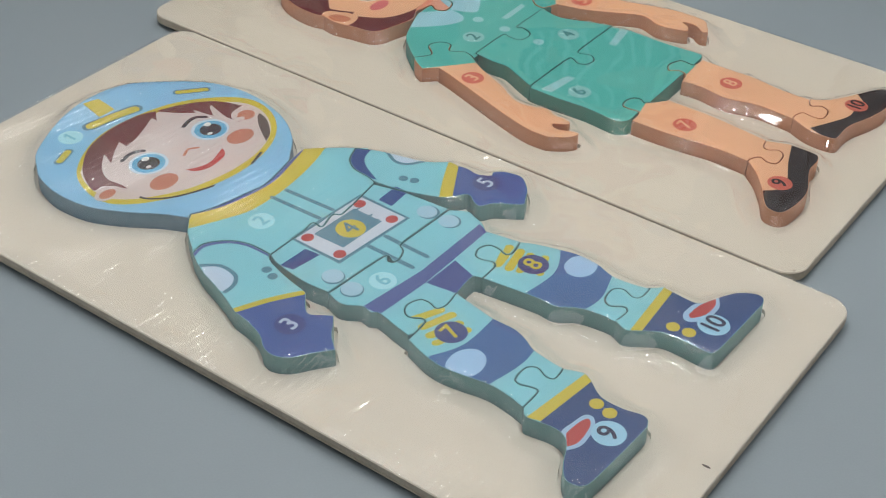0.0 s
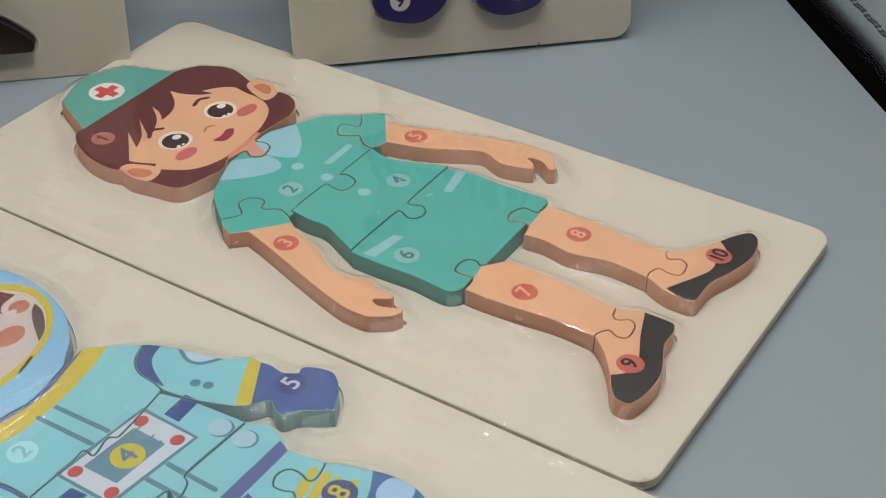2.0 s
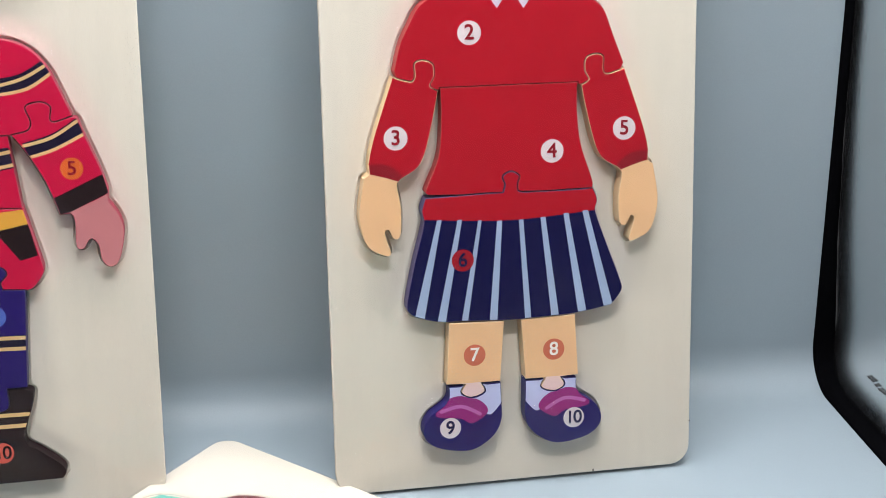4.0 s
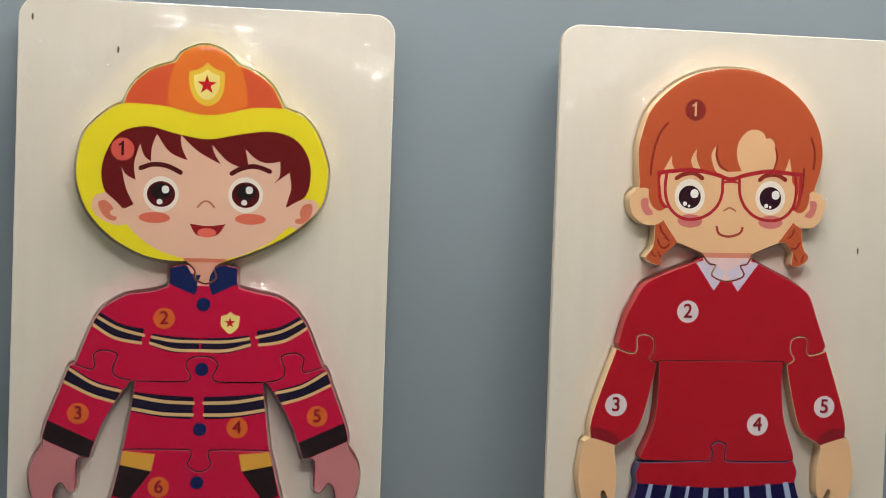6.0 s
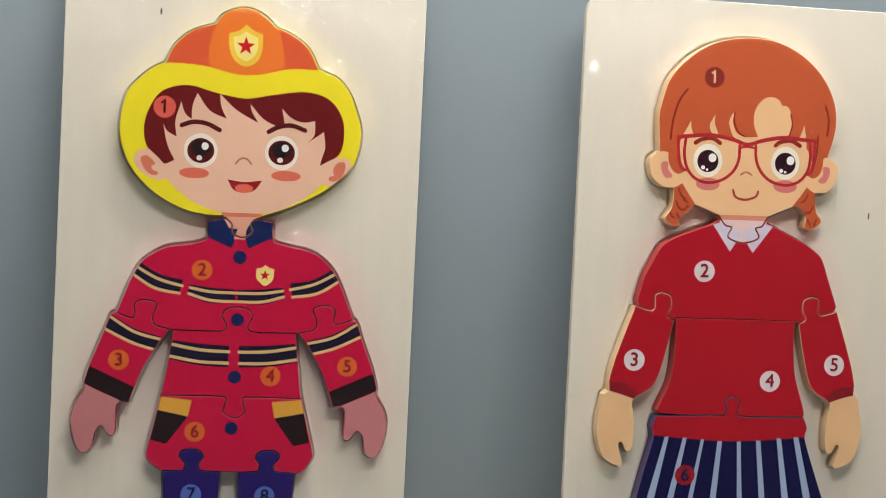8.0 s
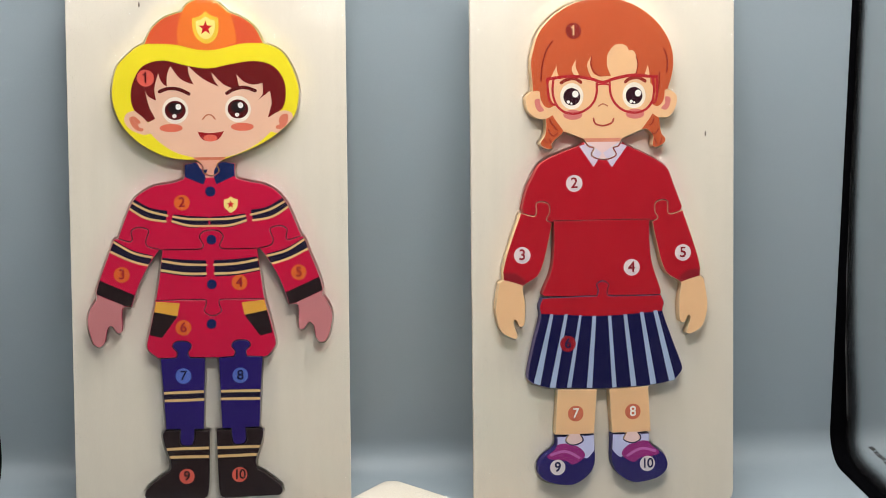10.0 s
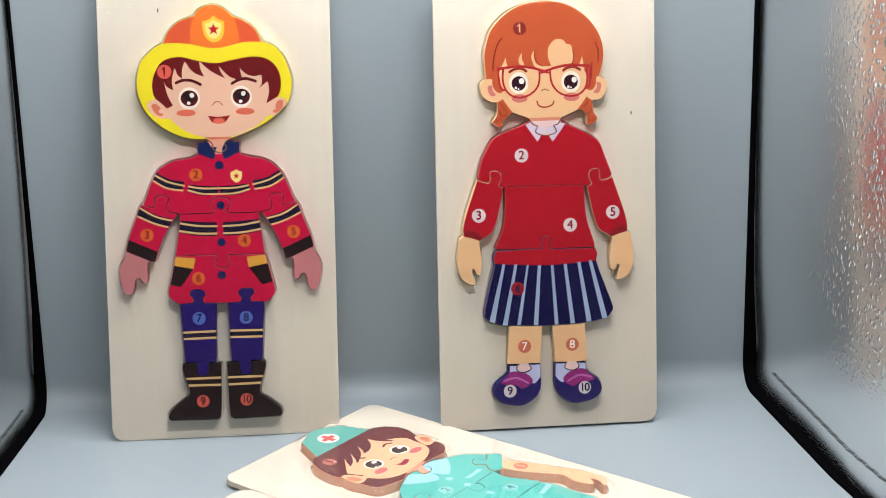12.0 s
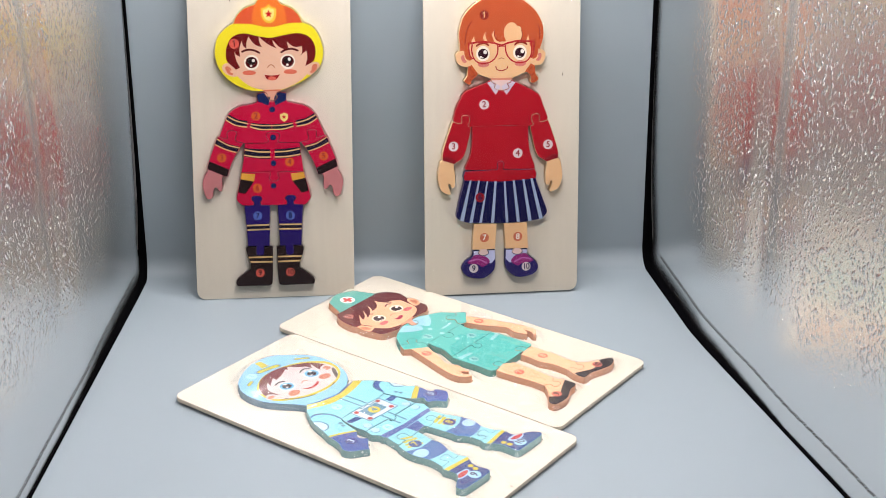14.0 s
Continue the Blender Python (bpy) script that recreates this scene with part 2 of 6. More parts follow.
# ---- the photo tent: grey sweep, silver side panels, silver roof with lamps ----
def silver_material():
    """Hammered silver foil: a metal sheet with a pebbled relief."""
    m, t, p = nodes_of("silver_foil")
    n = t.nodes
    co = n.new("ShaderNodeTexCoord")
    warp = n.new("ShaderNodeTexNoise")
    warp.inputs["Scale"].default_value = 60
    shift = n.new("ShaderNodeMixRGB")
    shift.blend_type, shift.inputs[0].default_value = "ADD", 0.012
    cell = n.new("ShaderNodeTexVoronoi")
    cell.feature, cell.inputs["Scale"].default_value = "F1", 265
    long_drop, drop = n.new("ShaderNodeMapping"), n.new("ShaderNodeMapRange")
    long_drop.inputs["Scale"].default_value = (1, 1, 0.8)
    drop.interpolation_type = "SMOOTHSTEP"
    drop.inputs["From Min"].default_value, drop.inputs["From Max"].default_value = 0.08, 0.46
    drop.inputs["To Min"].default_value, drop.inputs["To Max"].default_value = 1.0, 0.0
    soft = n.new("ShaderNodeTexNoise")
    soft.inputs["Scale"].default_value, soft.inputs["Detail"].default_value = 14, 2
    ramp = n.new("ShaderNodeMapRange")
    ramp.inputs["From Min"].default_value, ramp.inputs["From Max"].default_value = 0.35, 0.65
    ramp.inputs["To Min"].default_value, ramp.inputs["To Max"].default_value = 0.3, 1.0
    where = n.new("ShaderNodeSeparateXYZ")
    link(t, co.outputs["Object"], where.inputs[0])
    fades = []
    for axis, flat, rough_at in (("Y", 0.0, -0.12), ("Z", 0.05, 0.13)):
        fade = n.new("ShaderNodeMapRange")
        fade.interpolation_type = "SMOOTHSTEP"
        fade.inputs["From Min"].default_value, fade.inputs["From Max"].default_value = min(flat, rough_at), max(flat, rough_at)
        fade.inputs["To Min"].default_value, fade.inputs["To Max"].default_value = (1.0, 0.06) if flat > rough_at else (0.06, 1.0)
        link(t, where.outputs[axis], fade.inputs["Value"])
        fades.append(fade.outputs[0])
    relief = n.new("ShaderNodeMath")
    relief.operation = "MULTIPLY"
    link(t, fades[0], relief.inputs[0])
    link(t, fades[1], relief.inputs[1])
    worn = n.new("ShaderNodeMath")
    worn.operation = "MULTIPLY"
    link(t, relief.outputs[0], worn.inputs[0])
    link(t, ramp.outputs[0], worn.inputs[1])
    bump = n.new("ShaderNodeBump")
    bump.inputs["Distance"].default_value = 0.0012
    big = n.new("ShaderNodeTexNoise")
    big.inputs["Scale"].default_value = 5
    tone = n.new("ShaderNodeMapRange")
    tone.inputs["To Min"].default_value, tone.inputs["To Max"].default_value = 0.75, 0.88
    col = n.new("ShaderNodeCombineColor")
    for a, b in ((co.outputs["Object"], warp.inputs["Vector"]), (co.outputs["Object"], shift.inputs[1]), (warp.outputs["Color"], shift.inputs[2]),
                 (shift.outputs[0], long_drop.inputs[0]), (long_drop.outputs[0], cell.inputs["Vector"]), (co.outputs["Object"], soft.inputs["Vector"]), (soft.outputs["Fac"], ramp.inputs["Value"]),
                 (worn.outputs[0], bump.inputs["Strength"]), (cell.outputs["Distance"], drop.inputs["Value"]), (drop.outputs[0], bump.inputs["Height"]), (bump.outputs[0], p.inputs["Normal"]),
                 (co.outputs["Object"], big.inputs["Vector"]), (big.outputs["Fac"], tone.inputs["Value"]), (tone.outputs[0], col.inputs[0]),
                 (tone.outputs[0], col.inputs[1]), (tone.outputs[0], col.inputs[2]), (col.outputs[0], p.inputs["Base Color"])):
        link(t, a, b)
    p.inputs["Metallic"].default_value, p.inputs["Roughness"].default_value = 1.0, 0.27
    return m


SILVER = silver_material()
STITCH = varied("dark_thread", (0.03, 0.03, 0.03), 0.8)
ROOM = varied("room_wall", (0.72, 0.71, 0.70), 0.8, 0.06, 3, 60, 0.1)
WALL_Y, ROOF_Z, FRONT_Y, SWEEP_R = 0.074, 0.72, -0.80, 0.020


def edge_right(y, z):
    return 0.2325 - 0.033 * z + 0.045 * max(0.0, 0.05 - y) + 0.10 * max(0.0, -0.10 - y)


def edge_left(y, z):
    return -0.2710 - 0.025 * z - 0.145 * max(0.0, 0.05 - y)


def seam_band_width(side, y, z):
    """Width of the black band at the sweep's edge: widest round the back corner, running out towards the front."""
    top, corner, foot, end = (0.0036, 0.0060, 0.0096, 0.40) if side > 0 else (0.0026, 0.0044, 0.0075, 0.38)
    if z > 0.03:
        return top + corner * math.exp(-(z - 0.03) / 0.05)
    return max(0.0016, foot * min(1.0, 1.35 * (1 - (WALL_Y - y) / end)))


def panel_x(side, y, z):
    """Where the foil panel stands at that depth and height."""
    edge = edge_right if side > 0 else edge_left
    foot = seam_band_width(side, y, 0.0) * math.exp(-z / 0.06)
    back = seam_band_width(side, WALL_Y, max(z, 0.031)) * math.exp((y - WALL_Y) / 0.06)
    push = 0.004 * noise.noise((y * 9, z * 2.5, 3.0 * side)) + 0.006 * math.exp(-((y + 0.21) / 0.018) ** 2) * min(1, z * 6)
    return edge(y, z) + side * (max(foot, back) + push * min(1.0, z * 20 + 0.1))


def profile():
    """The sweep from the front of the floor to the top of the back, as (y, z)."""
    out = [(FRONT_Y + (WALL_Y - SWEEP_R - FRONT_Y) * k / 24, 0.0) for k in range(24)]
    out += [(WALL_Y - SWEEP_R + SWEEP_R * math.sin(radians(a)), SWEEP_R - SWEEP_R * math.cos(radians(a))) for a in range(0, 91, 9)]
    out += [(WALL_Y + 0.012 * k / 14, SWEEP_R + (ROOF_Z - SWEEP_R) * k / 14) for k in range(1, 15)]
    return out


def sheet(name, rows, material, back):
    """A sheet through the rows of points, with a second face shifted by the vector back."""
    bm = bmesh.new()
    for shift, turn in (((0, 0, 0), False), (back, True)):
        grid = [[bm.verts.new(Vector(p) + Vector(shift)) for p in row] for row in rows]
        for a, b in zip(grid, grid[1:]):
            for i in range(len(a) - 1):
                q = (a[i], a[i + 1], b[i + 1], b[i])
                bm.faces.new(q[::-1] if turn else q).smooth = True
    return part(name, bm, material)


def seam_band(side, sweep):
    """The black band that fills the gap from one edge of the sweep to the foil, slightly domed, from floor to roof."""
    edge = edge_right if side > 0 else edge_left
    bm = bmesh.new()
    rings = []
    for i, (y, z) in enumerate(sweep):
        (y0, z0), (y1, z1) = sweep[max(i - 1, 0)], sweep[min(i + 1, len(sweep) - 1)]
        d = math.hypot(y1 - y0, z1 - z0)
        ny, nz = -(z1 - z0) / d, (y1 - y0) / d
        w = seam_band_width(side, y, z)
        ring = []
        for k in range(9):
            u = k / 8
            h = 0.0004 + 0.0016 * math.sin(math.pi * u) ** 0.6
            ring.append(bm.verts.new((edge(y, z) + side * (w * u * 1.12 - 0.0004), y + ny * h, z + nz * h)))
        for k in (8, 0):
            ring.append(bm.verts.new((edge(y, z) + side * (w * k / 8 * 1.12 - 0.0004), y - ny * 0.002, z - nz * 0.002)))
        rings.append(ring)
    n = len(rings[0])
    for a, b in zip(rings, rings[1:]):
        for k in range(n):
            bm.faces.new((a[k], a[(k + 1) % n], b[(k + 1) % n], b[k])).smooth = k < 8
    bm.faces.new(rings[0])
    bm.faces.new(rings[-1][::-1])
    bmesh.ops.recalc_face_normals(bm, faces=bm.faces[:])
    return part("edge_band", bm, SEAM_BLACK)


sweep = profile()
rows = [[(edge_left(y, z) + (edge_right(y, z) - edge_left(y, z)) * k / 20, y, z) for k in range(21)] for y, z in sweep]
tagged(sheet("backdrop", rows, BACKDROP, (0, 0.0015, -0.0015)), "smooth grey sweep backdrop of photo tent", "backdrop", kind="structure")
for side in (1, -1):
    word = "wall_east" if side > 0 else "wall_west"
    rows = []
    for r in range(41):
        z = ROOF_Z * (r / 40) ** 1.4
        rows.append([(panel_x(side, y, z), y, z) for y in (WALL_Y + 0.01 + (FRONT_Y - WALL_Y) * k / 80 for k in range(81))])
    tagged(sheet(word, rows, SILVER, (0.0015 * side, 0, 0)), "hammered silver foil side panel of photo tent", "tent panel", kind="structure")
    tagged(seam_band(side, sweep), "matte black band filling the gap along the panel seam", "trim", kind="structure")
    bm = bmesh.new()
    seam = 0.024 if side > 0 else 0.015
    for k in range(190):
        y = 0.030 - 0.0036 * k
        z = seam + 0.0004 * math.sin(k * 1.7)
        a = Matrix.Translation((panel_x(side, y, z) - side * 0.0007, y, z))
        bmesh.ops.create_cube(bm, size=1, matrix=a @ Matrix.Diagonal((0.0008, 0.0022, 0.0006, 1)))
    tagged(part("seam_stitches", bm, STITCH), "row of dark thread stitches on foil panel", "stitching", kind="stuff")
roof = [[(x, y, ROOF_Z) for x in (-0.46, 0.0, 0.43)] for y in (0.085, -0.15, -0.42)]
tagged(sheet("ceiling", roof, SILVER, (0, 0, 0.0015)), "silver foil roof of photo tent", "tent roof", kind="structure")

# lamp bars with rows of small diodes under the roof
DIODE = bpy.data.materials.new("diode_light")
DIODE.use_nodes = True
DIODE.node_tree.nodes["Principled BSDF"].inputs["Emission Color"].default_value = (1.0, 0.97, 0.92, 1)
DIODE.node_tree.nodes["Principled BSDF"].inputs["Emission Strength"].default_value = 500.0


def led_bar():
    thing = tagged(new("led_bar"), "white lamp bar with round diodes under the tent roof", "lamp", "tent lamp bars")
    bm = bmesh.new()
    bmesh.ops.create_cube(bm, size=1, matrix=Matrix.Diagonal((0.40, 0.05, 0.006, 1)))
    bmesh.ops.bevel(bm, geom=bm.edges[:], offset=0.0015, segments=2, affect="EDGES")
    part("bar", bm, ROOM, thing)
    me = None
    for r in range(2):
        for k in range(9):
            if me is None:
                bm = bmesh.new()
                bmesh.ops.create_circle(bm, cap_ends=True, radius=0.006, segments=10)
                bmesh.ops.reverse_faces(bm, faces=bm.faces[:])
                first = part("diode", bm, DIODE, thing)
                me = first.data
                ob = first
            else:
                ob = new("diode", me)
                ob.parent = thing
            ob.location = (-0.176 + 0.044 * k, -0.012 + 0.024 * r, -0.0034)
    return thing


bar = led_bar()
bar.matrix_world = pose(0.0, 0.02, ROOF_Z - 0.03, -35, 0, 0)
copy_thing(bar, pose(0.0, -0.27, ROOF_Z - 0.02, 12, 0, 0))

# the table under the tent and the plain room round it
bm = bmesh.new()
bmesh.ops.create_cube(bm, size=1, matrix=Matrix.Translation((0, -0.35, -0.026)) @ Matrix.Diagonal((1.6, 1.3, 0.04, 1)))
bmesh.ops.bevel(bm, geom=bm.edges[:], offset=0.004, segments=2, affect="EDGES")
tagged(part("table_top", bm, ROOM), "plain light table top under the photo tent", "table", kind="structure")
for word, m in (("floor", pose(0, -0.5, -0.75)), ("room_ceiling", pose(0, -0.5, 2.45, 180)), ("wall_north", pose(0, 2.0, 0.8, 90)), ("wall_south", pose(0, -3.0, 0.8, -90)),
                ("room_wall_west", pose(-2.4, -0.5, 0.8, 0, 90)), ("room_wall_east", pose(2.4, -0.5, 0.8, 0, -90))):
    bm = bmesh.new()
    bmesh.ops.create_cube(bm, size=1, matrix=m @ Matrix.Translation((0, 0, -0.03)) @ Matrix.Diagonal((5.2, 5.2, 0.06, 1)))
    tagged(part(word, bm, ROOM), "plain pale room wall or floor", "room", kind="structure")


# ---- puzzle kit: printed wooden pieces in a wooden tray, under shrink film ----
from mathutils.geometry import delaunay_2d_cdt

MM = 0.001
TOP = 5.5          # height of the pieces over the board, mm
RECESS = 1.6       # depth of the tray, mm
WIDE, TALL, THICK = 150.0, 302.0, 4.8


def loop(pts):
    """A closed outline through the points, smooth but at those marked with a 1."""
    n, out = len(pts), []
    for i in range(n):
        p0, p1, p2, p3 = pts[i - 1], pts[i], pts[(i + 1) % n], pts[(i + 2) % n]
        c1, c2 = len(p1) > 2, len(p2) > 2
        if c1 and c2:
            out.append((p1[0], p1[1]))
            continue
        a, b, c, d = (np.array(p[:2], float) for p in (p0, p1, p2, p3))
        t1 = 0.6 * (c - b) if c1 else 0.5 * (c - a)
        t2 = 0.6 * (c - b) if c2 else 0.5 * (d - b)
        size = np.linalg.norm(c - b)
        for t, k in ((t1, 0), (t2, 0)):
            m = np.linalg.norm(t)
            if m > 1.3 * size:
                t *= 1.3 * size / m
        steps = 4 if size < 12 else 7
        for k in range(steps):
            s = k / steps
            p = (2 * s**3 - 3 * s**2 + 1) * b + (s**3 - 2 * s**2 + s) * t1 + (3 * s**2 - 2 * s**3) * c + (s**3 - s**2) * t2
            out.append((float(p[0]), float(p[1])))
    return out


def ribbon(pts, width):
    """A painted stroke of that width along the points, with round ends."""
    p = [np.array(q[:2], float) for q in pts]
    line = []
    for i in range(len(p) - 1):
        a, b, c, d = p[max(i - 1, 0)], p[i], p[i + 1], p[min(i + 2, len(p) - 1)]
        steps = 4 if len(p) > 2 else 1
        for k in range(steps):
            s = k / steps
            line.append((2 * s**3 - 3 * s**2 + 1) * b + (s**3 - 2 * s**2 + s) * 0.5 * (c - a) + (3 * s**2 - 2 * s**3) * c + (s**3 - s**2) * 0.5 * (d - b))
    line.append(p[-1])
    left, right = [], []
    for i, q in enumerate(line):
        d = line[min(i + 1, len(line) - 1)] - line[max(i - 1, 0)]
        d = d / (np.linalg.norm(d) + 1e-9)
        n = np.array((-d[1], d[0])) * width / 2
        if i == 0:
            left += [q - (d * math.sin(a) - n * 2 / width * math.cos(a)) * width / 2 for a in (2.2, 1.57, 0.9, 0.4)]
        left.append(q + n)
        right.append(q - n)
        if i == len(line) - 1:
            left += [q + (d * math.sin(a) + n * 2 / width * math.cos(a)) * width / 2 for a in (0.4, 0.9, 1.57, 2.2, 2.7)]
    return [(float(a), float(b)) for a, b in left + right[::-1]]


def oval(x, y, rx, ry, n=22):
    return [(x + rx * math.cos(2 * math.pi * k / n), y + ry * math.sin(2 * math.pi * k / n)) for k in range(n)]


def star(x, y, r):
    return [(x + (r if k % 2 == 0 else 0.4 * r) * math.sin(math.pi * k / 5), y + (r if k % 2 == 0 else 0.4 * r) * math.cos(math.pi * k / 5)) for k in range(10)]


def cross(x, y, r, w):
    q = [(w, r), (w, w), (r, w), (r, -w), (w, -w), (w, -r), (-w, -r), (-w, -w), (-r, -w), (-r, w), (-w, w), (-w, r)]
    return [(x + a, y + b) for a, b in q]


def inside(poly, pts):
    """Which of the points lie in the outline."""
    p = np.asarray(poly)
    x, y = pts[:, 0], pts[:, 1]
    hit = np.zeros(len(pts), bool)
    q = np.roll(p, -1, 0)
    for (x1, y1), (x2, y2) in zip(p, q):
        if y1 == y2:
            continue
        hit ^= ((y1 > y) != (y2 > y)) & (x < (x2 - x1) * (y - y1) / (y2 - y1) + x1)
    return hit


def grown(poly, d):
    """The outline moved outwards by d."""
    p = np.asarray(poly)
    e = np.roll(p, -1, 0) - p
    area = (p[:, 0] * np.roll(p[:, 1], -1) - np.roll(p[:, 0], -1) * p[:, 1]).sum()
    n = np.stack([e[:, 1], -e[:, 0]], 1) / (np.linalg.norm(e, axis=1)[:, None] + 1e-9)
    m = n + np.roll(n, 1, 0)
    m /= np.linalg.norm(m, axis=1)[:, None] + 1e-9
    return [tuple(v) for v in p + m * d * (1 if area > 0 else -1)]


def round_rect(w, h, r, n=6):
    out = []
    for cx, cy, a in ((w - r, r, -90), (w - r, h - r, 0), (r, h - r, 90), (r, r, 180)):
        out += [(cx + r * math.cos(radians(a + 90 * k / n)), cy + r * math.sin(radians(a + 90 * k / n))) for k in range(n + 1)]
    return out


def carve(polys):
    """Triangles that respect all the outlines, as points and index triples."""
    verts, edges = [], []
    for poly in polys:
        k, n = len(verts), len(poly)
        verts += [Vector(p) for p in poly]
        edges += [(k + i, k + (i + 1) % n) for i in range(n)]
    v, _, f, *_ = delaunay_2d_cdt(verts, edges, [], 0, 1e-3)
    return np.array([(a.x, a.y) for a in v]), np.array([t for t in f if len(t) == 3])


def rim_of(tris):
    """The directed outline edges of a set of triangles."""
    seen = {}
    for t in tris:
        for a, b in ((t[0], t[1]), (t[1], t[2]), (t[2], t[0])):
            seen[(a, b)] = True
    return [(a, b) for a, b in seen if (b, a) not in seen]


def mesh_part(name, verts, faces, slots, materials, parent, smooth=()):
    me = bpy.data.meshes.new(name)
    me.from_pydata([tuple(c * MM for c in v) for v in verts], [], faces)
    for m in materials:
        me.materials.append(m)
    me.polygons.foreach_set("material_index", slots)
    me.update()
    ob = new(name, me)
    ob.parent = parent
    return ob


class Art:
    def __init__(self):
        self.pieces, self.paints, self.numbers = [], [], []

    def piece(self, name, colour, side, pts):
        k = sum(1 for p in self.pieces if p[0] == name)
        self.pieces.append((name, f"{name}.{k}" if k else name, colour, side, loop(pts)))

    def paint(self, colour, outline, group="", only=""):
        self.paints.append((colour, outline, group, only))

    def shift(self, dx):
        """Move the whole picture across its board."""
        self.pieces = [(*p[:4], [(x + dx, y) for x, y in p[4]]) for p in self.pieces]
        self.paints = [(c, [(x + dx, y) for x, y in o], g, q) for c, o, g, q in self.paints]
        self.numbers = [(i, t, x + dx, y, r) for i, t, x, y, r in self.numbers]

    def number(self, disc, ink, text, x, y, r):
        self.paints.append((disc, oval(x, y, r, r), "number_disc." + text, ""))
        self.numbers.append((ink, text, x, y, r))


PRINT = {}
KNOT = varied("wood_knot", (0.10, 0.07, 0.05), 0.6, 0.3, 300, 2000)


def ink_of(name):
    if name not in PRINT:
        PRINT[name] = varied(name + "_paint", srgb(*COLOURS[name]), 0.42, 0.05, 90, 1500, 0.012, spec=0.22)
    return PRINT[name]


